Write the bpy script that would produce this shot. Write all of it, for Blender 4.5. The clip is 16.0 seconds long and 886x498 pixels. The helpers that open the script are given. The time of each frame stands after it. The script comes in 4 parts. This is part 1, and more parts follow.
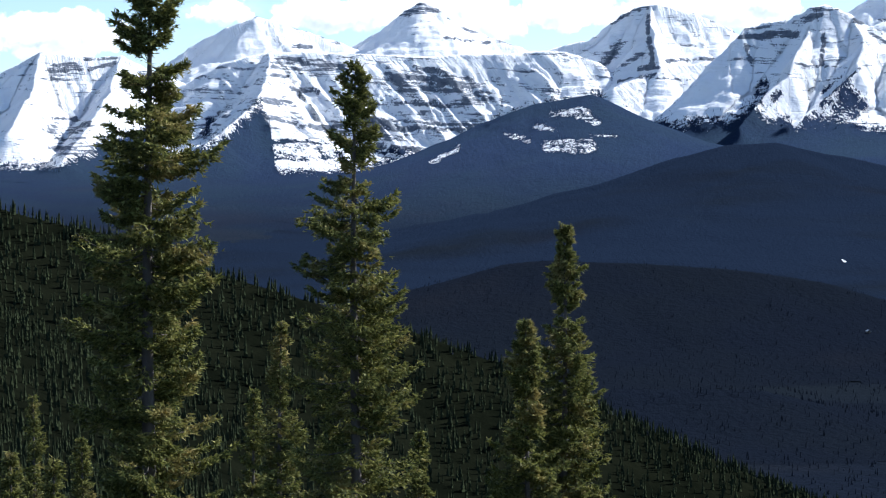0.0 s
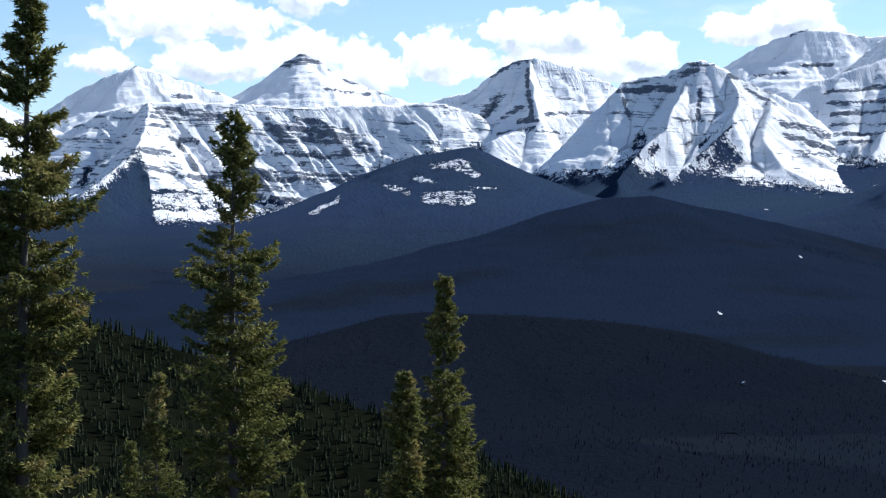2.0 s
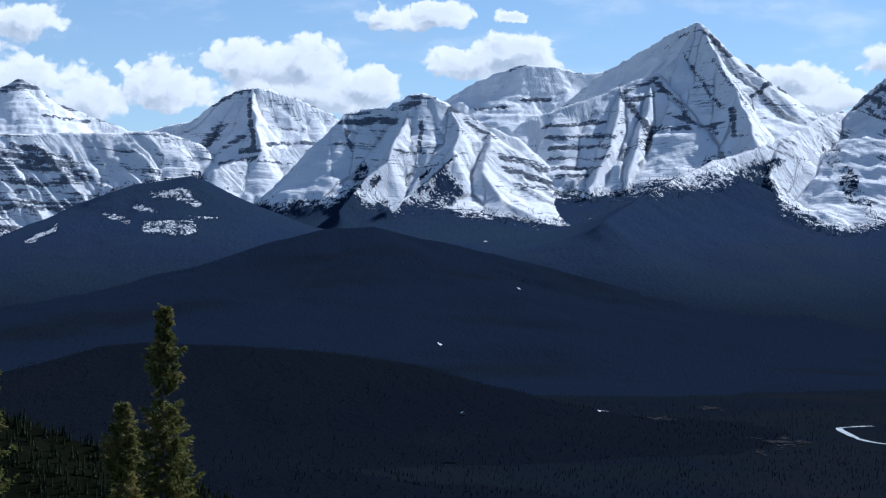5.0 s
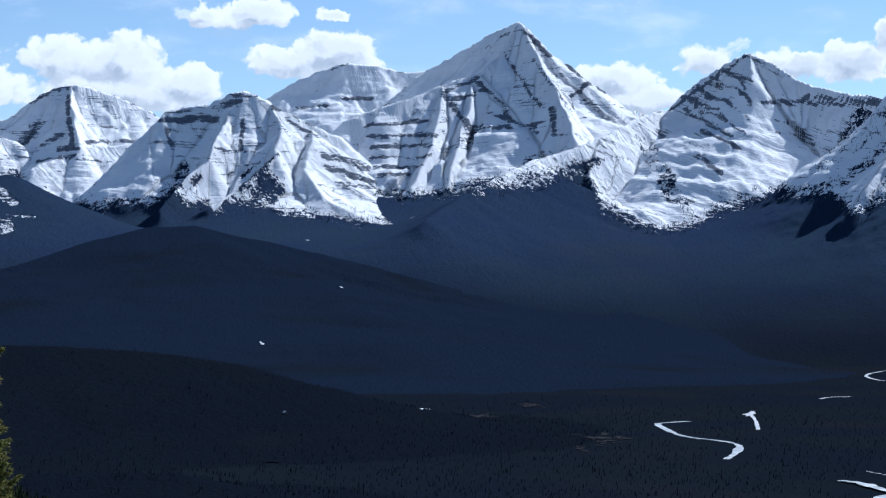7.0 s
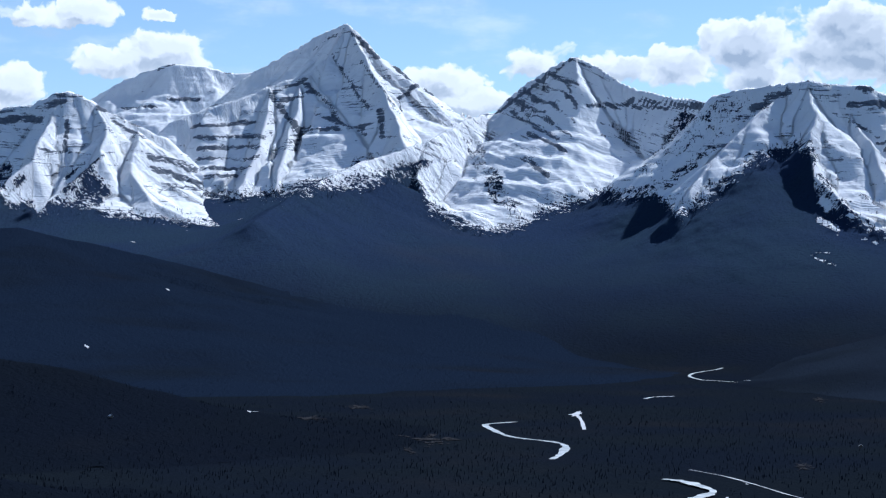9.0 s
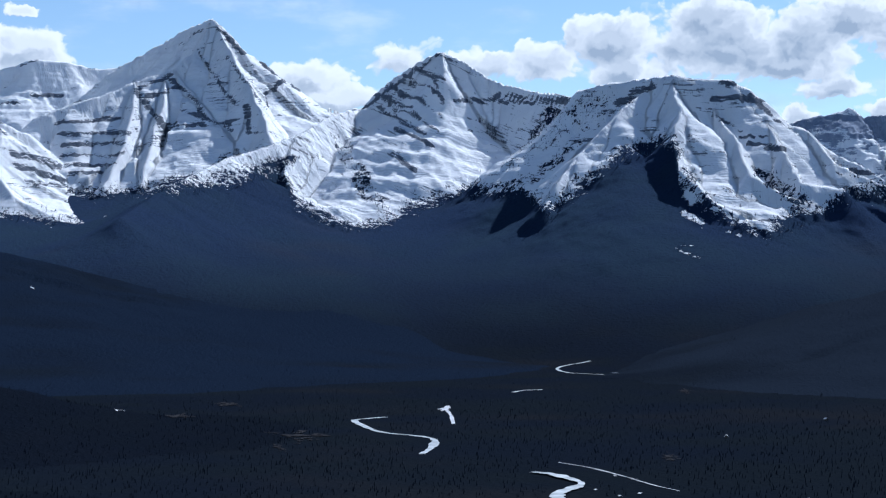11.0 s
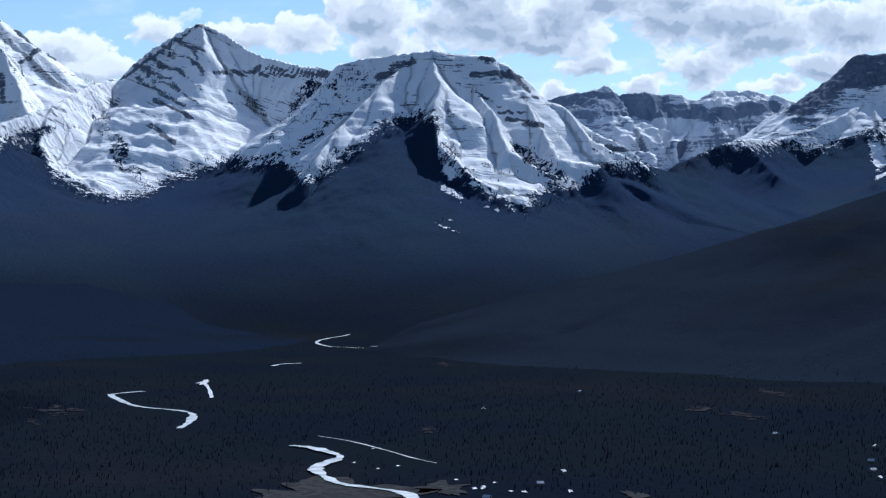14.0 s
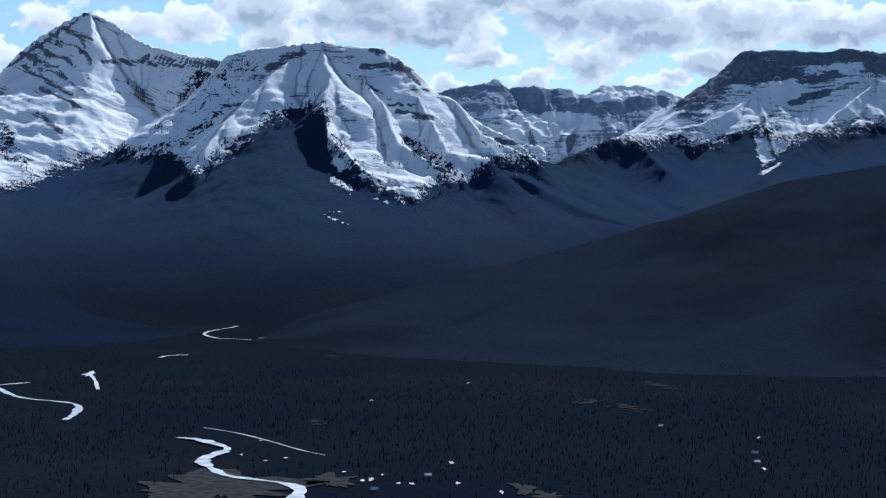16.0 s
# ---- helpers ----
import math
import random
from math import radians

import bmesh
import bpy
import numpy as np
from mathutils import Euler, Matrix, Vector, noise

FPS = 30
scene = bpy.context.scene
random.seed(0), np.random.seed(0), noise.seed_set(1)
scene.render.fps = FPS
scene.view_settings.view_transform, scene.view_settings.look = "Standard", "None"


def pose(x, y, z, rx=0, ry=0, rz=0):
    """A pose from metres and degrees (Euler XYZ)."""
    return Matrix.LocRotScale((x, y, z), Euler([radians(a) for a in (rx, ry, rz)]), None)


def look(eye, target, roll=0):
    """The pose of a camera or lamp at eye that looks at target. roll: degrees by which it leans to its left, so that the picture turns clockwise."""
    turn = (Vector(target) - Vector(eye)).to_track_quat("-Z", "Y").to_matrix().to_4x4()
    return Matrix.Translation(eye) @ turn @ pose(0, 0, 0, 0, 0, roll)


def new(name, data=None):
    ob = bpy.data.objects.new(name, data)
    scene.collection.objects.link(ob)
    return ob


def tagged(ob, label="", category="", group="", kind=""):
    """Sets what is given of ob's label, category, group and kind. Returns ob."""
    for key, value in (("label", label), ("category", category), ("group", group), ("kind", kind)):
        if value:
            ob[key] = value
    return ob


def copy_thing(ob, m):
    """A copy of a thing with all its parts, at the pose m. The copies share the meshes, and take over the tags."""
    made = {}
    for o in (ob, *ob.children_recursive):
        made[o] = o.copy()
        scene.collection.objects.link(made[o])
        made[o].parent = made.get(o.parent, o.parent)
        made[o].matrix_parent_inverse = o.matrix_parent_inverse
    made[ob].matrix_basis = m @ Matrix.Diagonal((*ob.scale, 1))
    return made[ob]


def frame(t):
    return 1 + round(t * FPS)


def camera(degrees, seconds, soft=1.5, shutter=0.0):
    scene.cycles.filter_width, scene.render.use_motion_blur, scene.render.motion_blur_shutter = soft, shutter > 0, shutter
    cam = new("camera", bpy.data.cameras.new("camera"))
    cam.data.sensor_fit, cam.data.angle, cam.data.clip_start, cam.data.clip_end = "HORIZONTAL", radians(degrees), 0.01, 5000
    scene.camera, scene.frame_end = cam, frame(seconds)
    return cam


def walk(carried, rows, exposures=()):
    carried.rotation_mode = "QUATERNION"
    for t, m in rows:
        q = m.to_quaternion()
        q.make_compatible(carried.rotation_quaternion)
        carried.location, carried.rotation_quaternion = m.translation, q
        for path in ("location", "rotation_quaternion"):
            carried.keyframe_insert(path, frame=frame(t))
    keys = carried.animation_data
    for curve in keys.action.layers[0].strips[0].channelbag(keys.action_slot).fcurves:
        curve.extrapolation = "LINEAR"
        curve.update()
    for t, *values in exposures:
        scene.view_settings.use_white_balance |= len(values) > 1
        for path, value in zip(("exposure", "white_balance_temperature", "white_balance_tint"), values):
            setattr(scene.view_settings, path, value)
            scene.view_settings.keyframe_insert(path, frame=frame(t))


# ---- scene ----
# ---- camera and walk: one standing place on the hillside, the camera pans from left to right ----
cam = camera(25.0, 16.0, soft=1.2)
EYE = 110.0
ROWS = [
    (0.0, 0.0, -1.582, -0.0),
    (0.5, -0.395, -0.801, 0.115),
    (1.0, -1.529, -0.296, -0.296),
    (1.5, -2.456, -0.376, -0.383),
    (2.0, -3.448, -0.1, -0.279),
    (2.5, -4.747, 0.092, -0.283),
    (3.0, -5.751, 0.399, 0.077),
    (3.5, -7.138, 0.315, 0.099),
    (4.0, -8.759, 0.859, -0.29),
    (6.5, -15.087, 0.64, -0.456),
    (7.0, -16.516, 0.842, -0.406),
    (7.5, -17.607, 0.77, 0.14),
    (8.0, -18.726, 0.98, 0.19),
    (8.5, -20.214, 0.956, -0.383),
    (9.0, -21.443, 0.925, -0.3),
    (11.5, -26.263, 0.748, 0.02),
    (12.0, -27.471, 0.734, -0.091),
    (12.5, -28.812, 0.674, 0.315),
    (13.0, -30.117, 0.328, 0.148),
    (13.5, -31.098, 0.266, 0.058),
    (14.0, -32.098, 0.028, -0.047),
    (14.5, -32.979, -0.195, -0.101),
    (15.0, -33.705, -0.142, -0.082),
    (15.5, -34.635, -0.079, -0.255),
    (16.0, -35.275, -0.184, -0.398),
]
EXPOSURES = [(0.0, 0.6, 5850, 10), (1.5, 0.58, 5800, 10), (2.0, 0.3, 5800, 10), (3.0, -0.18, 5400, 10), (4.0, -0.24, 5350, 10), (6.5, -0.14, 5350, 10), (9.0, -0.09, 5350, 10), (11.5, -0.18, 5350, 10), (12.5, -0.14, 5350, 10), (16.0, -0.15, 5350, 10)]
walk(cam, [(t, pose(0, 0, EYE, 90 + pitch, roll, yaw)) for t, yaw, pitch, roll in ROWS], EXPOSURES)

# ---- sun and sky ----
SUN_AZ, SUN_EL = 54.0, 37.0
sun_data = bpy.data.lights.new("sun", "SUN")
sun_data.energy, sun_data.angle, sun_data.color = 6.8, radians(0.55), (1.0, 0.95, 0.88)
sun = new("sun", sun_data)
sun.matrix_world = look((0, 0, 3000), (-math.sin(radians(SUN_AZ)) * math.cos(radians(SUN_EL)), -math.cos(radians(SUN_AZ)) * math.cos(radians(SUN_EL)), 3000 - math.sin(radians(SUN_EL))))


class Nodes:
    """Short hand for building node trees."""

    def __init__(self, tree):
        self.tree, self.n, self.l = tree, tree.nodes, tree.links

    def node(self, kind, inputs=(), **settings):
        nd = self.n.new(kind)
        for key, value in settings.items():
            setattr(nd, key, value)
        for key, value in dict(inputs).items():
            if isinstance(value, bpy.types.NodeSocket):
                self.l.new(value, nd.inputs[key])
            else:
                nd.inputs[key].default_value = value
        return nd

    def math(self, op, a, b=0.0, c=0.0, clamp=False):
        return self.node("ShaderNodeMath", {0: a, 1: b, 2: c}, operation=op, use_clamp=clamp).outputs[0]

    def vec(self, op, a, b=(0, 0, 0)):
        nd = self.node("ShaderNodeVectorMath", {0: a, 1: b}, operation=op)
        return nd.outputs["Value"] if op == "LENGTH" else nd.outputs[0]

    def noise(self, vector, scale, detail=4.0, rough=0.55, distortion=0.0):
        return self.node("ShaderNodeTexNoise", {"Vector": vector, "Scale": scale, "Detail": detail, "Roughness": rough, "Distortion": distortion}).outputs["Fac"]

    def smooth(self, value, lo, hi, to_lo=0.0, to_hi=1.0):
        return self.node("ShaderNodeMapRange", {"Value": value, "From Min": lo, "From Max": hi, "To Min": to_lo, "To Max": to_hi}, interpolation_type="SMOOTHSTEP").outputs["Result"]

    def mix(self, fac, a, b):
        nd = self.n.new("ShaderNodeMix")
        nd.data_type = "RGBA"
        for key, value in (("Factor_Float", fac), ("A_Color", a), ("B_Color", b)):
            socket = next(s for s in nd.inputs if s.identifier == key)
            if isinstance(value, bpy.types.NodeSocket):
                self.l.new(value, socket)
            else:
                socket.default_value = value if isinstance(value, float) else (*value, 1.0)
        return next(s for s in nd.outputs if s.identifier == "Result_Color")


world = bpy.data.worlds.new("sky")
scene.world = world
world.use_nodes = True
W = Nodes(world.node_tree)
W.n.clear()
sky = W.node("ShaderNodeTexSky", sky_type="NISHITA", sun_disc=False, sun_elevation=radians(SUN_EL), sun_rotation=radians(SUN_AZ), altitude=1800.0, air_density=1.0, dust_density=0.1, ozone_density=1.2)
SKY = 0.105
# cumulus: rows of azimuth, elevation, half width, half height in degrees
CLOUDS_WEST = [(-11.1, 4.5, 1.94, 0.62), (-6.2, 5.1, 0.89, 0.29), (-2.6, 5.1, 1.78, 0.41), (-4.4, 6.4, 1.78, 0.73), (-2.4, 6.3, 1.22, 0.57), (-3.6, 5.1, 1.05, 0.45), (-0.5, 7.1, 1.3, 0.45), (-0.7, 5.4, 1.78, 0.62), (1.3, 5.0, 1.13, 0.65), (3.4, 5.3, 1.46, 0.81), (5.6, 6.1, 1.22, 0.65), (7.4, 6.1, 1.3, 0.78), (8.9, 5.5, 1.46, 0.57)]
CLOUDS_MIDDLE = [(7.4, 5.2, 2.75, 0.49), (12.1, 6.1, 1.3, 0.49), (13.3, 6.4, 1.38, 0.62), (10.8, 7.3, 1.13, 0.23), (9.4, 7.2, 0.32, 0.15), (9.5, 7.5, 0.65, 0.32), (11.1, 7.5, 0.97, 0.32), (13.4, 7.5, 0.42, 0.18), (21.4, 5.7, 1.05, 0.49), (22.4, 5.1, 1.13, 0.32), (24.2, 6.3, 1.07, 0.52), (26.1, 6.1, 1.3, 0.39), (28.2, 6.1, 1.46, 0.49)]
CLOUDS_PEAKS = [(24.2, 6.4, 0.97, 0.49), (26.5, 6.1, 1.3, 0.36), (28.1, 6.0, 1.13, 0.41), (30.1, 6.6, 1.3, 0.78), (30.2, 5.9, 1.46, 0.41), (32.5, 7.3, 1.22, 0.65), (33.3, 6.5, 2.11, 0.89), (35.4, 6.7, 2.27, 1.05), (34.8, 6.0, 1.94, 0.49), (37.0, 7.2, 1.62, 0.62), (38.7, 7.2, 1.46, 0.49), (40.3, 6.5, 2.11, 0.89), (39.4, 5.2, 0.89, 0.57)]
CLOUDS_EAST = [(36.4, 5.3, 1.05, 0.32), (37.9, 4.7, 0.78, 0.32), (35.3, 4.5, 0.58, 0.24), (38.9, 6.5, 1.78, 0.57), (41.1, 6.0, 2.27, 0.73), (42.7, 5.2, 1.3, 0.49), (44.0, 6.3, 2.43, 0.65), (46.7, 6.1, 2.59, 0.62), (41.6, 4.7, 0.97, 0.29), (49.0, 5.9, 1.94, 0.81)]
CLOUDS = CLOUDS_WEST + CLOUDS_MIDDLE + CLOUDS_PEAKS + CLOUDS_EAST
way = W.node("ShaderNodeTexCoord").outputs["Generated"]
xyz = W.node("ShaderNodeSeparateXYZ", {0: way})
az = W.math("MULTIPLY", W.math("ARCTAN2", xyz.outputs[0], xyz.outputs[1]), 57.2958)
el = W.math("MULTIPLY", W.math("ARCSINE", xyz.outputs[2]), 57.2958)
flat = W.node("ShaderNodeCombineXYZ", {0: az, 1: el}).outputs[0]
warp_a = W.node("ShaderNodeTexNoise", {"Vector": flat, "Scale": 0.9, "Detail": 3.0, "Roughness": 0.6}).outputs["Color"]
warp_b = W.node("ShaderNodeTexNoise", {"Vector": flat, "Scale": 3.2, "Detail": 5.0, "Roughness": 0.62}).outputs["Color"]


def billow(coords):
    """Heaped rounded puffs in three sizes, about 0 .. 1."""
    total = None
    for size, much in ((0.75, 0.5), (1.9, 0.32), (4.6, 0.18)):
        heap = W.node("ShaderNodeTexVoronoi", {"Vector": coords, "Scale": size, "Smoothness": 0.35, "Randomness": 1.0}, feature="SMOOTH_F1").outputs["Distance"]
        heap = W.math("MULTIPLY", W.math("SUBTRACT", 1.0, heap), much)
        total = heap if total is None else W.math("ADD", total, heap)
    return total


def cloud_field(shift=(0, 0, 0)):
    """How deep a direction lies inside the nearest cumulus: above 0 inside, below 0 outside."""
    a = W.vec("MULTIPLY", W.vec("SUBTRACT", warp_a, (0.5, 0.5, 0.5)), (1.2, 0.7, 0))
    b = W.vec("MULTIPLY", W.vec("SUBTRACT", warp_b, (0.5, 0.5, 0.5)), (0.3, 0.25, 0))
    coords = W.vec("ADD", W.vec("ADD", flat, shift), W.vec("ADD", a, b))
    field = None
    for c_az, c_el, c_w, c_h in CLOUDS:
        q = W.vec("MULTIPLY", W.vec("SUBTRACT", coords, (c_az, c_el, 0)), (0.95 / c_w, 0.95 / c_h, 0))
        d = W.math("SUBTRACT", 1.0, W.vec("LENGTH", q))
        field = d if field is None else W.math("SMOOTH_MAX", field, d, 0.2)
    return W.math("ADD", W.math("MAXIMUM", field, -2.0), W.math("MULTIPLY", W.math("SUBTRACT", billow(W.vec("MULTIPLY", coords, (1.0, 1.25, 1.0))), 0.47), 1.5))


field = cloud_field()
cover = W.smooth(field, -0.1, 0.18)
# puffs that face the sun are white, those behind others and the bases grey; towards the sun the hearts are dark and the rims shine
lit = W.math("SUBTRACT", field, cloud_field((0.16, 0.26, 0)))
face = W.smooth(lit, -0.75, 0.4)
against = W.smooth(az, 20.0, 34.0)
heart = W.math("MULTIPLY", W.smooth(field, 0.12, 0.85), W.math("ADD", 0.3, W.math("MULTIPLY", against, 0.55)))
bright = W.math("SUBTRACT", W.math("ADD", 0.25, W.math("MULTIPLY", face, 0.75)), W.math("MULTIPLY", heart, 0.8), clamp=True)
cloud_colour = W.mix(bright, (0.44, 0.51, 0.60), (1.12, 1.12, 1.1))
thin = W.math("MULTIPLY", W.smooth(W.noise(W.vec("MULTIPLY", flat, (0.25, 0.7, 1)), 1.0, 5.0), 0.5, 0.75), 0.35)
cover = W.math("MAXIMUM", cover, thin)
blue = W.node("ShaderNodeVectorMath", {0: sky.outputs[0], "Scale": SKY}, operation="SCALE").outputs[0]
W.node("ShaderNodeOutputWorld", {"Surface": W.node("ShaderNodeBackground", {"Color": W.mix(cover, blue, cloud_colour), "Strength": 1.0}).outputs[0]})


# ---- materials ----
def material(name):
    mat = bpy.data.materials.new(name)
    mat.use_nodes = True
    t = Nodes(mat.node_tree)
    t.n.clear()
    return mat, t


def finish(t, colour, rough=0.8, bump=None, strength=0.3, distance=1.0, specular=0.3, canopy=None):
    """canopy: how far crowns cover the slope; they stand upright on any slope, so that woods take light as level ground does."""
    inputs = {"Base Color": colour, "Roughness": rough, "Specular IOR Level": specular}
    if bump is not None:
        relief = {"Height": bump, "Strength": strength, "Distance": distance}
        if canopy is not None:
            slope = t.node("ShaderNodeNewGeometry").outputs["Normal"]
            upright = t.node("ShaderNodeCombineXYZ", {2: t.math("MULTIPLY", canopy, 2.5)}).outputs[0]
            relief["Normal"] = t.vec("NORMALIZE", t.vec("ADD", slope, upright))
        inputs["Normal"] = t.node("ShaderNodeBump", relief).outputs[0]
    t.node("ShaderNodeOutputMaterial", {"Surface": t.node("ShaderNodeBsdfPrincipled", inputs).outputs[0]})


def position(t):
    return t.node("ShaderNodeNewGeometry").outputs["Position"]


def attribute(t, name):
    return t.node("ShaderNodeAttribute", attribute_name=name).outputs["Fac"]


def hazed_forest_colour(t, p):
    """Spruce forest on far flanks: blue-green, browner and greener stands, pale blue haze painted in."""
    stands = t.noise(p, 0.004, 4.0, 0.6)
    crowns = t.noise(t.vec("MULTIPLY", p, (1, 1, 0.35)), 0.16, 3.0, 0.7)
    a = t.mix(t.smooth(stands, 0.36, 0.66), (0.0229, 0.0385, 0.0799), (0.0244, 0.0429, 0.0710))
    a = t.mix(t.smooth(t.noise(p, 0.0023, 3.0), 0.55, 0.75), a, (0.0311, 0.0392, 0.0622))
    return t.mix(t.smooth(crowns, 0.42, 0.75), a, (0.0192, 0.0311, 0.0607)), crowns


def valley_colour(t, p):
    """Spruce and bare poplar stands of the valley floor and the near slopes, darkened by colour for cloud shade."""
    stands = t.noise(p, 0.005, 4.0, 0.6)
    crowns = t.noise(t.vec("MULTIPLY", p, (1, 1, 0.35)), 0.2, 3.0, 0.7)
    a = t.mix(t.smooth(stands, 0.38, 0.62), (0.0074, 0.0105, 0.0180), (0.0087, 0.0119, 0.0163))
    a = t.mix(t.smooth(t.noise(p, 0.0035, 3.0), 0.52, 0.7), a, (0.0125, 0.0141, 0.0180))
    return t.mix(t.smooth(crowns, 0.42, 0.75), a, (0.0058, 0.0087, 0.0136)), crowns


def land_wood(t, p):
    """The same woods from the river up to the tree line: dark low down, haze mixed into the colour with height."""
    hazed_wood, crowns = hazed_forest_colour(t, p)
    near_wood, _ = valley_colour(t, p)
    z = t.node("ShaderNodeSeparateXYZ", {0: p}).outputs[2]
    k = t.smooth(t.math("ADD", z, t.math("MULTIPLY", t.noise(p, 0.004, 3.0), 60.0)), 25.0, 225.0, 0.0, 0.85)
    return t.mix(k, near_wood, hazed_wood), crowns


def mountain_material(name, rock_bias=0.0, band=1.0, gullies=9.0, rock_a=(0.085, 0.10, 0.13), rock_b=(0.19, 0.21, 0.245)):
    mat, t = material(name)
    p = position(t)
    steep, strata, forest, outcrop, rib = (attribute(t, k) for k in ("steep", "strata", "forest", "outcrop", "rib"))
    # fall lines: gullies, avalanche tracks and streaks of wind-packed snow
    fall = t.node("ShaderNodeCombineXYZ", {0: attribute(t, "along"), 1: attribute(t, "away")}).outputs[0]
    streak = t.noise(t.vec("MULTIPLY", fall, (0.085, 0.011, 0)), 1.0, 6.0, 0.68)
    fine = t.noise(t.vec("MULTIPLY", fall, (0.30, 0.045, 0)), 1.0, 4.0, 0.65)
    # thin beds of bare rock that follow the strata
    flat_p = t.vec("MULTIPLY", p, (0.009, 0.009, 0.0))
    beds_at = t.vec("ADD", flat_p, t.node("ShaderNodeCombineXYZ", {2: t.math("MULTIPLY", strata, 0.11)}).outputs[0])
    beds = t.noise(beds_at, 1.0, 6.0, 0.72)
    patches = t.noise(p, 0.006, 4.0, 0.6)
    # hairlines of rock where a bed breaks through, in groups
    thin_at = t.vec("ADD", t.vec("MULTIPLY", p, (0.02, 0.02, 0.0)), t.node("ShaderNodeCombineXYZ", {2: t.math("MULTIPLY", strata, 0.26)}).outputs[0])
    hair = t.math("MULTIPLY", t.smooth(t.noise(thin_at, 1.0, 5.0, 0.75), 0.5, 0.64), t.smooth(t.noise(p, 0.009, 4.0, 0.65), 0.44, 0.62))
    grit = t.noise(t.vec("MULTIPLY", p, (1, 1, 0.6)), 0.11, 4.0, 0.7)

    def weigh(value, middle, amount):
        return t.math("MULTIPLY", t.math("SUBTRACT", value, middle), amount)

    rock = t.math("ADD", weigh(beds, 0.5, 1.8 * band), weigh(steep, 0.9, 0.16))
    rock = t.math("ADD", rock, t.math("ADD", weigh(grit, 0.5, 0.7), weigh(patches, 0.5, 0.5)))
    rock = t.math("ADD", rock, t.math("ADD", weigh(outcrop, 0.0, 0.62), weigh(rib, 0.0, 0.12)))
    # within a cliff, thin ledges hold snow between the beds
    ledges_at = t.vec("ADD", t.vec("MULTIPLY", p, (0.018, 0.018, 0.0)), t.node("ShaderNodeCombineXYZ", {2: t.math("MULTIPLY", strata, 0.30)}).outputs[0])
    ledges = t.noise(ledges_at, 1.0, 4.0, 0.7)
    rock = t.math("ADD", rock, t.math("MULTIPLY", outcrop, weigh(ledges, 0.5, 2.4)))
    rock = t.math("ADD", rock, t.math("ADD", weigh(streak, 0.5, 0.7), weigh(fine, 0.5, 0.5)))
    rock = t.math("ADD", rock, t.math("MULTIPLY", hair, 0.42))
    bare = t.smooth(t.math("ADD", rock, rock_bias), 0.26, 0.40)
    stone = t.mix(t.smooth(grit, 0.3, 0.7), rock_a, rock_b)
    snow = t.mix(t.smooth(t.noise(p, 0.02, 4.0), 0.35, 0.7), (0.88, 0.89, 0.90), (0.82, 0.83, 0.85))
    ground = t.mix(bare, snow, stone)
    # trees thin out upwards, in streaks down the slope
    fringe = t.noise(t.vec("MULTIPLY", p, (1, 1, 0.4)), 0.075, 4.0, 0.75)
    groves = t.noise(p, 0.014, 3.0, 0.6)
    f = t.math("ADD", forest, t.math("MULTIPLY", t.math("SUBTRACT", fringe, 0.5), 1.5))
    f = t.math("ADD", f, t.math("MULTIPLY", t.math("SUBTRACT", groves, 0.5), 1.0))
    f = t.math("ADD", f, t.math("MULTIPLY", t.math("SUBTRACT", fine, 0.5), 0.9))
    single = t.noise(t.vec("MULTIPLY", p, (1, 1, 0.5)), 0.26, 2.0, 0.6)
    f = t.math("ADD", f, t.math("MULTIPLY", t.math("SUBTRACT", single, 0.5), 1.1))
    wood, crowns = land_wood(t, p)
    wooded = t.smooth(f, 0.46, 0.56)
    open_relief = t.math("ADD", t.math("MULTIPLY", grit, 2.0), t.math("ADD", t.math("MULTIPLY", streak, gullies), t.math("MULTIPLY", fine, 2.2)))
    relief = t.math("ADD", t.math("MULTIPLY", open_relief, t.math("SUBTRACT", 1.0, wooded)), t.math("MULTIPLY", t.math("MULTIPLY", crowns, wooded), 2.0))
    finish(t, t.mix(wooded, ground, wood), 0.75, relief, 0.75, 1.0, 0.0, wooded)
    return mat


MOUNTAIN = mountain_material("snow_and_banded_limestone")
MOUNTAIN_ROCKY = mountain_material("rocky_snow", 0.21, 1.0, 9.0, (0.095, 0.12, 0.165), (0.19, 0.22, 0.27))
MOUNTAIN_BANDED = mountain_material("thin_banded_snow", 0.08, 1.35)
MOUNTAIN_SMOOTH = mountain_material("smooth_snow", -0.12, 0.7, 3.0)
# rock tones raised towards blue, with the haze of distance painted in
MOUNTAIN_FAR = mountain_material("hazed_range_rock", 0.2, 0.6, 9.0, (0.20, 0.24, 0.32), (0.28, 0.32, 0.40))


def forest_material(name, colour):
    mat, t = material(name)
    p = position(t)
    wood, crowns = colour(t, p)
    finish(t, wood, 1.0, t.math("MULTIPLY", crowns, 3.0), 0.4, 1.0, 0.0, 1.0)
    return mat


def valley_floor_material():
    """The valley floor: haze in the colour pales it towards the far flanks, dark woods line the river."""
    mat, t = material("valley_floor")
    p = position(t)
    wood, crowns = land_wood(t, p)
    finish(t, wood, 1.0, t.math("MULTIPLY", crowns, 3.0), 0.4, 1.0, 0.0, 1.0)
    return mat


def brown_colour(t, p):
    """Bare poplars and larches among spruces, seen from above."""
    base, crowns = valley_colour(t, p)
    return t.mix(t.smooth(t.noise(p, 0.003, 4.0, 0.6), 0.3, 0.6), base, (0.0128, 0.0182, 0.0290)), crowns


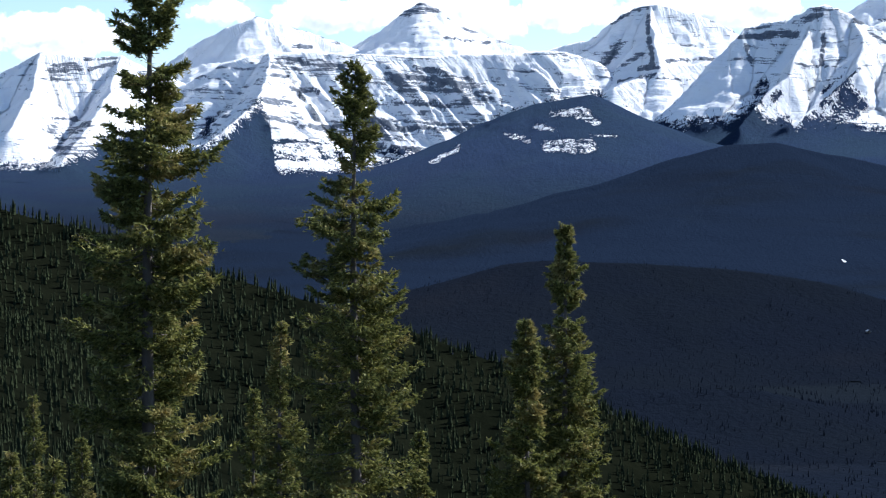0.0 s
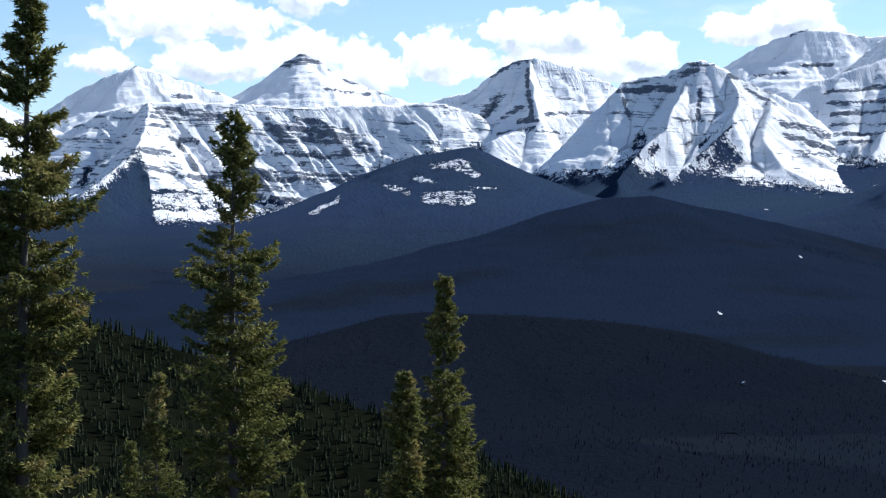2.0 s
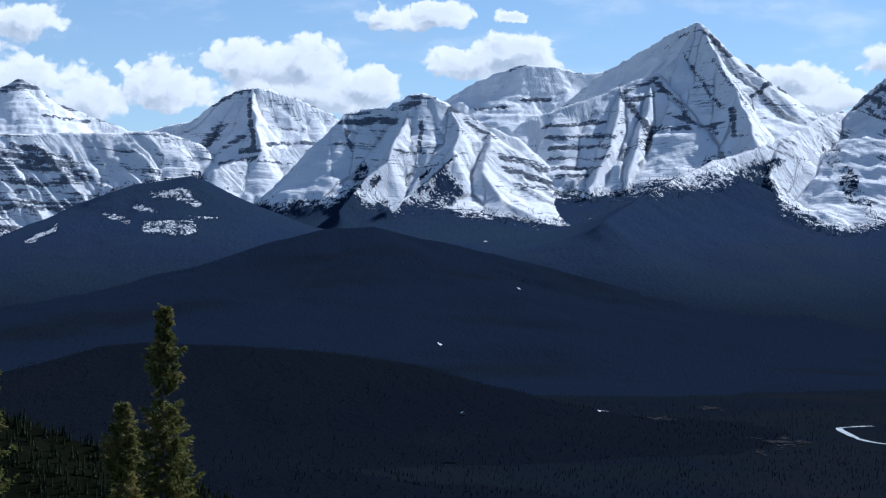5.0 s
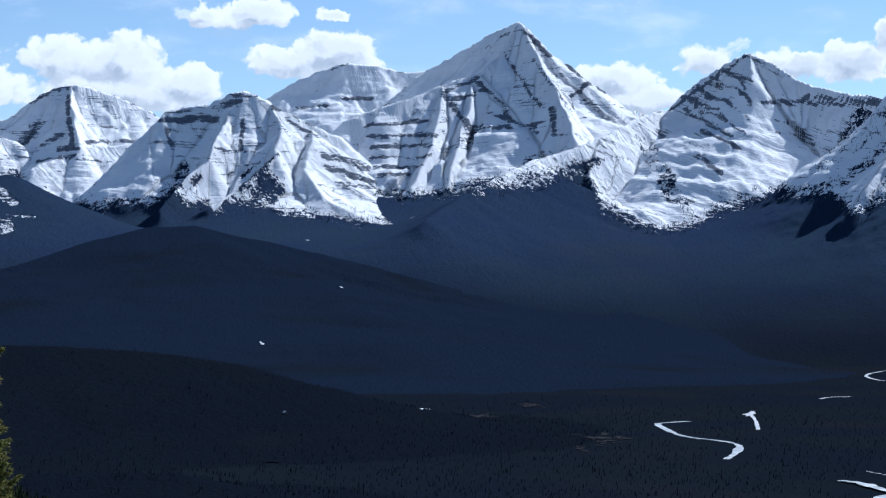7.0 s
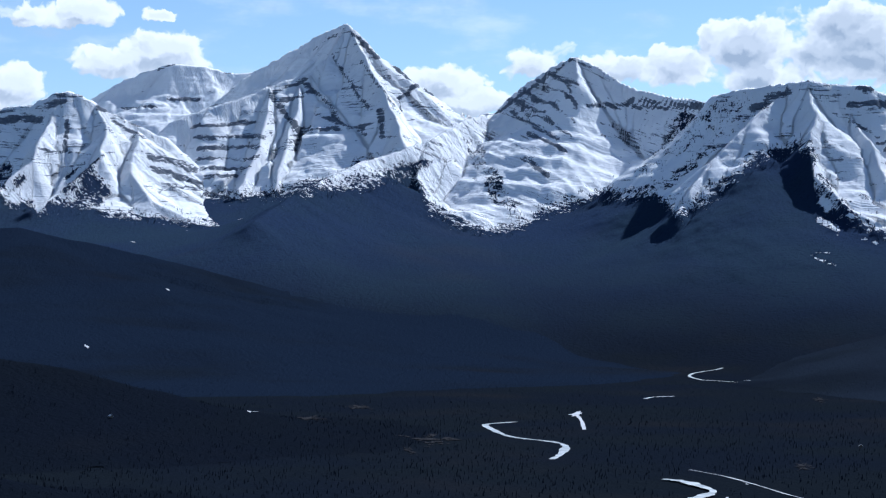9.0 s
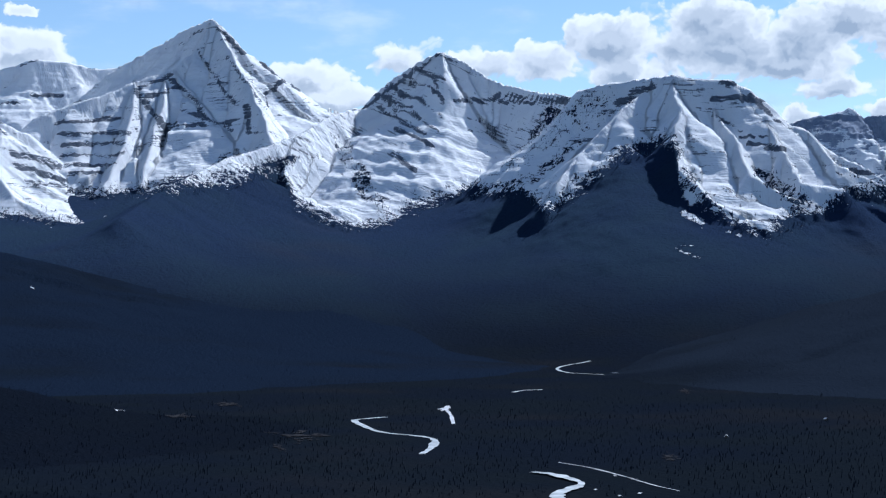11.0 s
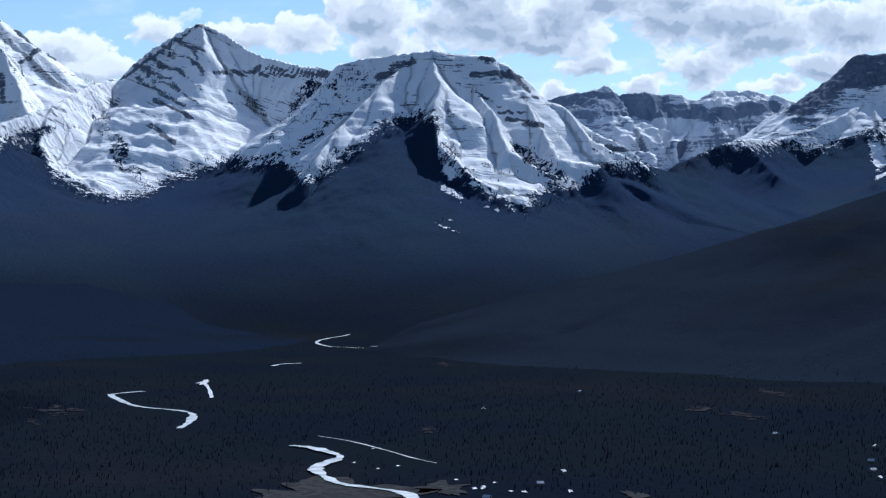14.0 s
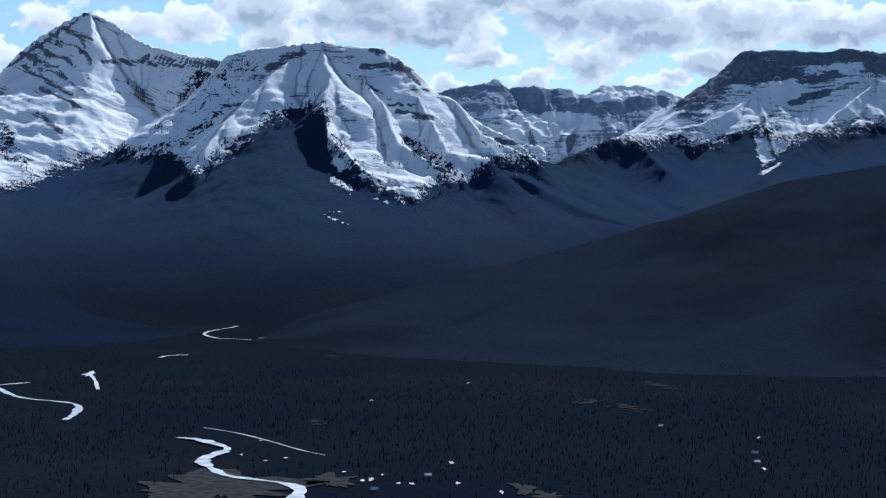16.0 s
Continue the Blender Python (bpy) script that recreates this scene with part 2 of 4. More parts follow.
def foothill_colour(t, p):
    """Even spruce stands with broad belts of a bluer tone."""
    base, crowns = valley_colour(t, p)
    belts = t.noise(t.vec("MULTIPLY", p, (0.4, 1, 1)), 0.006, 4.0, 0.6)
    return t.mix(t.smooth(belts, 0.22, 0.55), base, (0.0090, 0.0150, 0.029)), crowns


def shaded_colour(t, p):
    """Valley woods with forest shade mixed into the colour, for the low ridges of the valley."""
    base, crowns = valley_colour(t, p)
    return t.mix(0.55, base, (0.0046, 0.0066, 0.0118)), crowns


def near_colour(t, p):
    """Moss and twigs under the near spruces, with the trees' shade put into the colour."""
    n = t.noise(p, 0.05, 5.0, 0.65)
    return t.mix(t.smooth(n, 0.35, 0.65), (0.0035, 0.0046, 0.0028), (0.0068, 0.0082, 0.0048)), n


FOREST_BROWN = forest_material("brown_forest_slope", brown_colour)
SHADED_FOREST = forest_material("shaded_spruce_forest", shaded_colour)
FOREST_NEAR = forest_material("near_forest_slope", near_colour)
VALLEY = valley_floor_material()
FOOTHILL = forest_material("foothill_spruce_forest", foothill_colour)


# ---- noise and shaping of land ----
def lattice(ix, iy, seed):
    h = (ix.astype(np.int64) * 374761393 + iy.astype(np.int64) * 668265263 + seed * 1442695041) & 0x7FFFFFFF
    h = ((h ^ (h >> 13)) * 1274126177) & 0x7FFFFFFF
    return ((h ^ (h >> 16)) & 0xFFFF) / 65535.0


def perlin(x, y, seed=0):
    """Gradient noise in -1 .. 1."""
    ix, iy = np.floor(x), np.floor(y)
    fx, fy = x - ix, y - iy
    u, v = fx * fx * fx * (fx * (fx * 6 - 15) + 10), fy * fy * fy * (fy * (fy * 6 - 15) + 10)

    def corner(dx, dy):
        a = lattice(ix + dx, iy + dy, seed) * 2 * np.pi
        return np.cos(a) * (fx - dx) + np.sin(a) * (fy - dy)

    return 1.5 * ((corner(0, 0) * (1 - u) + corner(1, 0) * u) * (1 - v) + (corner(0, 1) * (1 - u) + corner(1, 1) * u) * v)


def fbm(x, y, octaves=4, seed=0):
    total, amp = 0.0, 1.0
    for k in range(octaves):
        total, amp, x, y = total + amp * perlin(x, y, seed + k), amp * 0.5, x * 2.03 + 17.1, y * 2.03 + 5.3
    return total


def step(x, lo, hi):
    k = np.clip((x - lo) / (hi - lo), 0, 1)
    return k * k * (3 - 2 * k)


def ground_height(x, y):
    """The valley floor, with the aprons that rise from it towards the mountains."""
    r = np.hypot(x, y)
    turn = np.degrees(np.arctan2(x, y))
    foot = 2350 + 250 * perlin(turn / 9.0, turn * 0 + 3.3, 5)
    rise = np.maximum(0, r - foot)
    gentle = 4 * perlin(x / 160.0, y / 160.0, 9) * step(r, 1500, 2600)
    slope = 0.095 + 0.06 * step(turn, 1, 11)
    return slope * rise * step(rise, 0, 500) * (1 - 0.75 * step(r, 3900, 4800)) + gentle


def mesh_from_grid(name, X, Y, Z, keep, mat, floats=()):
    """A mesh over a grid of places, with only the vertices that keep names and its float attributes."""
    rows, cols = X.shape
    index = np.full(X.shape, -1)
    index[keep] = np.arange(keep.sum())
    a, b, c, d = index[:-1, :-1], index[:-1, 1:], index[1:, 1:], index[1:, :-1]
    ok = (a >= 0) & (b >= 0) & (c >= 0) & (d >= 0)
    faces = np.stack([a[ok], b[ok], c[ok], d[ok]], 1)
    mesh = bpy.data.meshes.new(name)
    mesh.vertices.add(int(keep.sum()))
    mesh.vertices.foreach_set("co", np.stack([X[keep], Y[keep], Z[keep]], 1).astype(np.float32).ravel())
    mesh.loops.add(faces.size)
    mesh.loops.foreach_set("vertex_index", faces.astype(np.int32).ravel())
    mesh.polygons.add(len(faces))
    mesh.polygons.foreach_set("loop_start", np.arange(0, faces.size, 4, dtype=np.int32))
    mesh.polygons.foreach_set("use_smooth", np.ones(len(faces), dtype=bool))
    mesh.update(calc_edges=True)
    for key, values in floats:
        mesh.attributes.new(key, "FLOAT", "POINT").data.foreach_set("value", values[keep].astype(np.float32))
    mesh.materials.append(mat)
    return new(name, mesh)


def ridge_field(X, Y, ridges, steep, gentle, ease, sides=()):
    """Height of land that falls away from its ridges; with the distance from the ridge and the place along it.
    sides: for each ridge, how much steeper than usual its left and its right flank fall."""
    best = np.full(X.shape, -1e9)
    away, along = np.zeros(X.shape), np.zeros(X.shape)
    start = 0.0
    for n, line in enumerate(ridges):
        port, starboard = sides[n] if len(sides) else (1.0, 1.0)
        for (ax, ay, az_), (bx, by, bz) in zip(line[:-1], line[1:]):
            length = math.hypot(bx - ax, by - ay)
            k = np.clip(((X - ax) * (bx - ax) + (Y - ay) * (by - ay)) / length ** 2, 0, 1)
            d = np.hypot(X - ax - k * (bx - ax), Y - ay - k * (by - ay))
            turn = ((X - ax) * (by - ay) - (Y - ay) * (bx - ax)) / length / np.maximum(d, 1.0)
            flank = port + (starboard - port) * step(turn, -0.6, 0.6)
            h = az_ + k * (bz - az_) - gentle * d - flank * (steep - gentle) * ease * (1 - np.exp(-d / ease))
            won = h > best
            best, away, along = np.where(won, h, best), np.where(won, d, away), np.where(won, start + k * length, along)
            start += length
        start += 371.0
    return best, away, along


LAND = []


def height_at(x, y, with_woods=False):
    """The land's height at a place: the highest of the ground and of the hills and mountains there."""
    x, y = np.atleast_1d(np.asarray(x, float)), np.atleast_1d(np.asarray(y, float))
    top = ground_height(x, y)
    wooded = np.ones(x.shape)
    for right, out, u0, v0, du, dv, Z, F in LAND:
        i, j = ((x * out[0] + y * out[1]) - v0) / dv, ((x * right[0] + y * right[1]) - u0) / du
        ok = (i >= 0) & (j >= 0) & (i < Z.shape[0] - 1) & (j < Z.shape[1] - 1)
        i0, j0 = np.where(ok, i, 0).astype(int), np.where(ok, j, 0).astype(int)
        fi, fj = i - i0, j - j0
        z = (Z[i0, j0] * (1 - fi) + Z[i0 + 1, j0] * fi) * (1 - fj) + (Z[i0, j0 + 1] * (1 - fi) + Z[i0 + 1, j0 + 1] * fi) * fj
        wooded = np.where(ok & (z > top), F[i0, j0], wooded)
        top = np.where(ok, np.maximum(top, z), top)
    return (top, wooded) if with_woods else top


def streaks(U, Z, lines):
    """1 along lines across a mountain's face (place along it and height of both ends, half thickness, how much), 0 away from them."""
    total = np.zeros(U.shape)
    if not len(lines):
        return total
    # frayed, as weather leaves them
    U = U + 6 * fbm(U / 46, Z / 30, 4, 301)
    Z = Z + 4 * fbm(U / 40, Z / 34, 4, 302)
    for ua, za, ub, zb, r, much in lines:
        k = np.clip(((U - ua) * (ub - ua) + (Z - za) * (zb - za)) / max(1.0, (ub - ua) ** 2 + (zb - za) ** 2), 0, 1)
        d = np.hypot(U - ua - k * (ub - ua), Z - za - k * (zb - za))
        total = np.maximum(total, much * np.clip(1.6 - 0.85 * d / r, 0, 1))
    return total


def massif(name, label, category, ridges, mat, treeline=None, steep=0.95, gentle=0.36, ease=240.0, du=3.3, dv=5.6, front=700, back=140, side=240,
           beds=17.0, bed_tilt=(0.0, 0.0), terrace=0.22, ribs=10.0, spurs=9.0, lean=0.2, rib_width=105.0, rough=0.6, seed=1, rock=(), wood=(), snow=(), clear=0.8, band=60.0, sides=(), fillet=70.0):
    """A mountain or hill: its ridges, gullies and ledges, down to where it meets the ground."""
    pts = np.array([p for line in ridges for p in line], float)
    mid = math.atan2(pts[:, 0].mean(), pts[:, 1].mean())
    out, right = np.array([math.sin(mid), math.cos(mid)]), np.array([math.cos(mid), -math.sin(mid)])
    u, v = pts[:, :2] @ right, pts[:, :2] @ out
    us, vs = np.arange(u.min() - side, u.max() + side, du), np.arange(v.min() - front, v.max() + back, dv)
    U, V = np.meshgrid(us, vs)
    X, Y = U * right[0] + V * out[0], U * right[1] + V * out[1]
    # bend the lines a little, so that no ridge runs ruler-straight
    bend = 9.0 * rough
    XB, YB = X + bend * fbm(X / 90, Y / 90, 4, seed + 40), Y + bend * fbm(X / 90 + 9, Y / 90, 4, seed + 50)
    Z, away, along = ridge_field(XB, YB, ridges, steep, gentle, ease, sides)
    near = np.clip(away / 80, 0, 1)
    rib = 0.6 * perlin((along - lean * away) / 36, away / 260, seed + 3) + 0.4 * perlin((along - lean * away) / 14, away / 150, seed + 4)
    calm = 1.0
    if treeline is not None:
        turns, levels = zip(*treeline)
        calm = 1 - 0.93 * step(np.interp(np.degrees(np.arctan2(X, Y)), turns, levels) - Z, -10, 60)
    Z += ribs * near * rib * calm
    wide = (along - lean * away) / rib_width + 0.5 * perlin(away / 190, along / 300, seed + 6)
    Z += calm * spurs * np.clip(away / 220, 0, 1) * (0.8 - 2.2 * np.abs(perlin(wide, away / 700, seed + 5)))
    Z += (0.25 + 0.75 * calm) * rough * ((3 + 14 * near) * fbm(X / 150, Y / 150, 3, seed) + 3.0 * fbm(X / 48, Y / 48, 3, seed + 10) + (1.2 + 2.6 * near) * fbm(X / 24, Y / 24, 4, seed + 20))
    strata = Z + bed_tilt[0] * U + bed_tilt[1] * V + 6 * fbm(X / 160, Y / 160, 2, seed + 30)
    if treeline is None:
        forest = np.zeros(X.shape) + (1.0 if mat in (SHADED_FOREST, FOREST_NEAR, FOREST_BROWN, FOOTHILL, VALLEY) else -0.6)
    else:
        turns, levels = zip(*treeline)
        line = np.interp(np.degrees(np.arctan2(X, Y)), turns, levels)
        forest = np.clip(0.5 + (line - Z) / band, -0.6, 1.45)
        forest = np.maximum(forest, streaks(U, Z, wood) * 0.95 - 0.36)
        forest -= clear * streaks(U, Z, snow)
    outcrop = streaks(U, Z, rock) - 0.8 * streaks(U, Z, snow)
    if terrace:
        ph = strata / beds + 0.35 * perlin(strata / 61.0, strata * 0 + seed, 77)
        fr = ph - np.floor(ph)
        mask = terrace * step(fbm(X / 150, Y / 150, 2, seed + 60), -0.5, 0.4) * (1 - step(forest, 0.3, 0.6))
        Z += mask * beds * (step(fr, 0.62, 0.98) - fr)
    # crags where the cliffs are
    Z += 5.0 * np.clip(outcrop, 0, 1) * near * fbm(U / 11, strata / 6, 3, seed + 80)
    # scree and soil round off the foot, where the slope runs out into the ground
    G = ground_height(X, Y)
    gap = np.clip(1 - np.abs(Z - G) / fillet, 0, 1)
    Z = np.maximum(Z, G) + fillet * gap ** 2 / 4 - np.where(Z < G - fillet + 1, 20.0, 0.0)
    LAND.append((right, out, us[0], vs[0], du, dv, Z, forest))
    gv, gu = np.gradient(Z, dv, du)
    ob = mesh_from_grid(name, X, Y, Z, Z > G - 1, mat, (("steep", np.hypot(gu, gv)), ("strata", strata), ("forest", forest), ("outcrop", outcrop), ("rib", rib), ("along", along - lean * away), ("away", away)))
    return tagged(ob, label, category)


# ---- the land ----
R = np.concatenate([np.arange(0, 1200, 30), np.arange(1200, 2600, 25), np.arange(2600, 5600, 60)])
A = np.radians(np.concatenate([np.arange(-180, -20, 8), np.arange(-20, 60, 0.5), np.arange(60, 181, 8)]))
AA, RR = np.meshgrid(A, np.maximum(R, 0.5))
XX, YY = RR * np.sin(AA), RR * np.cos(AA)
ground = mesh_from_grid("ground", XX, YY, ground_height(XX, YY), np.ones(XX.shape, bool), VALLEY)
tagged(ground, "dark forested valley floor reaching to the mountains", "ground", kind="structure")
massif('snowy_mountain', 'snow-covered mountain with dark rock bands', 'mountain',
       [[(-1304, 4150, 371), (-1120, 4203, 339), (-940, 4247, 368), (-859, 4264, 412), (-766, 4282, 406), (-689, 4295, 407), (-553, 4315, 345), (-445, 4327, 236)], [(-859, 4264, 412), (-841, 4115, 334), (-833, 3861, 234)], [(-689, 4295, 407), (-686, 4093, 310), (-711, 3733, 166)]],
       MOUNTAIN, treeline=[(-17.03, 155), (-12.49, 156), (-10.94, 151), (-9.52, 215), (-7.78, 264)], rock=[(-3, 263, 40, 265, 2.9, 1.0), (-3, 221, 59, 218, 2.8, 1.0), (-3, 201, 45, 193, 2.8, 1.0), (-3, 179, 37, 181, 2.2, 1.0), (-3, 372, 41, 383, 7.3, 1.0), (61, 397, 126, 401, 3.7, 1.0), (64, 374, 123, 388, 3.7, 1.0), (-3, 244, 62, 242, 11.4, 0.6), (-3, 203, 61, 196, 11.2, 0.6), (-3, 363, 43, 377, 12.2, 0.6)], seed=11)
massif('snowy_mountain', 'low white snow peak behind the rock wall', 'mountain',
       [[(-643, 4706, 420), (-584, 4714, 465), (-511, 4722, 501), (-439, 4730, 530), (-379, 4735, 515), (-319, 4739, 491), (-246, 4744, 468), (-166, 4747, 436)]],
       MOUNTAIN_SMOOTH, rock=[(-83, 516, -24, 531, 4.0, 1.0), (36, 518, 89, 496, 4.0, 1.0), (116, 486, 169, 466, 4.0, 1.0), (55, 453, 102, 456, 4.0, 1.0)], seed=12, front=350, ribs=6, spurs=12)
massif('snowy_mountain', 'pyramid-shaped snow peak with a dark rock cap', 'mountain',
       [[(-304, 4810, 413), (-216, 4815, 468), (-128, 4818, 519), (-94, 4819, 553), (-53, 4820, 572), (-12, 4820, 556), (22, 4820, 522), (117, 4819, 487), (198, 4816, 459), (293, 4811, 427)]],
       MOUNTAIN_SMOOTH, rock=[(-98, 540, 16, 552, 6.8, 1.0), (-66, 562, -9, 565, 5.5, 1.0), (30, 532, 91, 501, 4.1, 1.0), (23, 476, 132, 472, 2.7, 1.0), (91, 501, 210, 464, 3.4, 1.0)], seed=13, front=350, ribs=4, spurs=8)
massif('snowy_mountain', 'long banded snow wall above dark forest', 'mountain',
       [[(-582, 4260, 330), (-475, 4274, 389), (-367, 4284, 414), (-211, 4295, 413), (-29, 4300, 406), (141, 4298, 413), (262, 4292, 419), (334, 4287, 392)], [(-367, 4284, 414), (-362, 4084, 344), (-361, 3883, 289), (-425, 3726, 219), (-495, 3616, 144)]],
       MOUNTAIN_BANDED, treeline=[(-8.58, 124), (-7.31, 165), (-6.19, 226), (-5.55, 263), (-5.23, 290), (-4.94, 247), (-4.75, 135), (-3.46, 130), (-2.17, 157), (-0.71, 162), (0.26, 210), (1.88, 274), (4.29, 317)], rock=[(-133, 298, -92, 295, 4.6, 1.0), (-156, 261, 3, 242, 3.8, 1.0), (-128, 401, 41, 399, 1.8, 1.0), (-131, 355, -95, 356, 2.4, 1.0), (77, 244, 283, 239, 3.4, 1.0), (83, 204, 169, 197, 3.4, 1.0), (-334, 350, -289, 362, 6.1, 1.0), (-91, 333, -32, 323, 2.4, 1.0), (120, 306, 238, 291, 2.4, 1.0), (134, 357, 311, 327, 2.4, 1.0), (171, 384, 301, 346, 2.4, 1.0), (-117, 387, 27, 376, 9.7, 0.6), (122, 364, 310, 320, 14.3, 0.6), (76, 257, 294, 241, 9.7, 0.6)], wood=[(-255, 261, -255, 226, 10.5, 1.0), (-146, 212, 4, 207, 5.5, 1.0), (-159, 184, -18, 160, 9.6, 1.0), (4, 188, 138, 189, 6.8, 1.0), (-142, 299, -206, 205, 6.5, 1.0), (-155, 190, 25, 170, 23.4, 0.8), (71, 196, 161, 185, 18.0, 0.8)], seed=14, bed_tilt=(0.05, 0.0), ribs=20, spurs=13, lean=0.6, rib_width=58.0)
massif('snowy_mountain', 'snowy peak with ledges of dark rock', 'mountain',
       [[(176, 4517, 414), (276, 4492, 445), (326, 4478, 457), (370, 4465, 491), (408, 4461, 520), (439, 4458, 531), (471, 4455, 535), (509, 4456, 526), (579, 4458, 505), (618, 4457, 486), (707, 4454, 447)], [(456, 4455, 531), (457, 4340, 462), (455, 4210, 386)], [(434, 4404, 461), (374, 4372, 423), (320, 4309, 376), (287, 4239, 332), (253, 4119, 262)], [(348, 4135, 331), (425, 4194, 363), (503, 4245, 386), (581, 4281, 396), (669, 4288, 400)]],
       MOUNTAIN, rock=[(-69, 491, -33, 513, 4.3, 1), (-33, 513, 7, 526, 3.4, 1), (10, 501, 21, 381, 4.2, 1), (-5, 377, 33, 374, 3.3, 1), (49, 395, 234, 411, 2.5, 1), (7, 355, 188, 342, 1.3, 1), (-54, 350, 30, 361, 1.6, 1), (134, 384, 185, 301, 1.6, 0.9), (83, 523, 211, 469, 2.2, 0.8), (-49, 441, -132, 341, 10.0, 0.55), (-5, 410, -102, 343, 5.8, 0.6)], sides=[(1, 1), (1, 0.8), (0.9, 1), (0.8, 0.8)], treeline=[(3.52, 263), (4.49, 314), (4.97, 273), (5.78, 243), (6.83, 234), (7.24, 262), (8.21, 278), (8.7, 288)], seed=15, steep=1.15, gentle=0.42, ease=190.0, front=950, side=380)
massif('forested_hill', 'dark spruce-covered hill with snow patches', 'hill',
       [[(-109, 3548, 127), (-41, 3550, 167), (58, 3550, 232), (158, 3546, 267), (258, 3541, 287), (308, 3537, 267), (377, 3530, 217), (457, 3520, 177)]],
       MOUNTAIN, snow=[(12, 251, 71, 249, 8.9, 1.0), (51, 241, 89, 234, 5.9, 1.0), (-18, 225, 12, 220, 6.8, 1.0), (76, 207, 113, 207, 3.8, 1.0), (7, 189, 73, 189, 12.3, 1.0), (-194, 164, -149, 191, 4.9, 1.0), (-71, 211, -32, 200, 5.9, 1.0)], seed=16, treeline=[(-60, 3000), (80, 3000)], clear=0.92, steep=0.5, gentle=0.3, terrace=0, ribs=3, spurs=4)
massif('snowy_mountain', 'smooth rounded snow dome, far behind', 'mountain',
       [[(888, 4798, 486), (967, 4783, 547), (1046, 4767, 597), (1152, 4742, 638), (1231, 4722, 631), (1298, 4704, 614), (1364, 4686, 622), (1469, 4654, 578)]],
       MOUNTAIN_SMOOTH, rock=[(-136, 514, -63, 519, 5.4, 1.0), (-57, 621, -17, 634, 2.8, 1.0), (104, 617, 129, 617, 4.1, 1.0), (-33, 541, 39, 537, 4.0, 1.0)], seed=17, front=350, ribs=4, spurs=10)
massif('snowy_mountain', 'blunt snow-covered mountain with a cliff rim', 'mountain',
       [[(581, 3917, 426), (592, 3931, 436), (631, 3935, 447), (676, 3932, 455), (710, 3928, 469), (726, 3925, 479), (748, 3921, 482), (770, 3915, 475), (803, 3906, 458), (847, 3899, 435), (892, 3894, 413), (936, 3889, 391), (979, 3884, 359)], [(717, 3905, 446), (676, 3800, 381), (641, 3724, 332), (579, 3648, 277), (528, 3573, 228)], [(802, 3903, 455), (797, 3802, 395), (769, 3713, 341), (689, 3637, 279), (618, 3568, 226)], [(871, 3863, 404), (827, 3710, 313), (836, 3607, 256), (894, 3522, 199)]],
       MOUNTAIN, rock=[(-180, 417, -75, 423, 4.8, 1), (-176, 434, -98, 446, 3.8, 1), (-75, 448, -30, 461, 4.8, 1), (-47, 475, 4, 473, 2.9, 1), (-19, 416, -21, 351, 3.3, 1), (-72, 352, 41, 346, 2.0, 0.9), (43, 448, 127, 416, 4.8, 1), (59, 423, 115, 400, 2.9, 0.9), (135, 351, 225, 330, 5.7, 1), (139, 325, 239, 296, 5.6, 1), (159, 291, 249, 283, 3.7, 1), (-174, 400, -157, 362, 2.8, 0.8)], wood=[(-133, 318, -151, 244, 12.7, 1), (-102, 295, -141, 234, 9.4, 0.9), (30, 336, -18, 297, 9.7, 1), (19, 311, -28, 261, 12.6, 1), (35, 290, -28, 228, 16.7, 1), (50, 279, 13, 211, 14.5, 0.9), (157, 239, 237, 192, 2.1, 0.9)], snow=[(49, 365, -74, 228, 3.2, 0.8)], sides=[(1.6, 1), (1, 1.2), (1.5, 0.6), (0.6, 0.6)], treeline=[(7.97, 248), (8.29, 256), (8.54, 270), (8.78, 282), (9.1, 254), (9.75, 246), (9.99, 228), (10.48, 245), (11.28, 239), (11.93, 222), (12.41, 209), (13.53, 198), (14.97, 181), (15.28, 201)], seed=18, steep=1.15, gentle=0.42, ease=190.0, front=950, side=380)
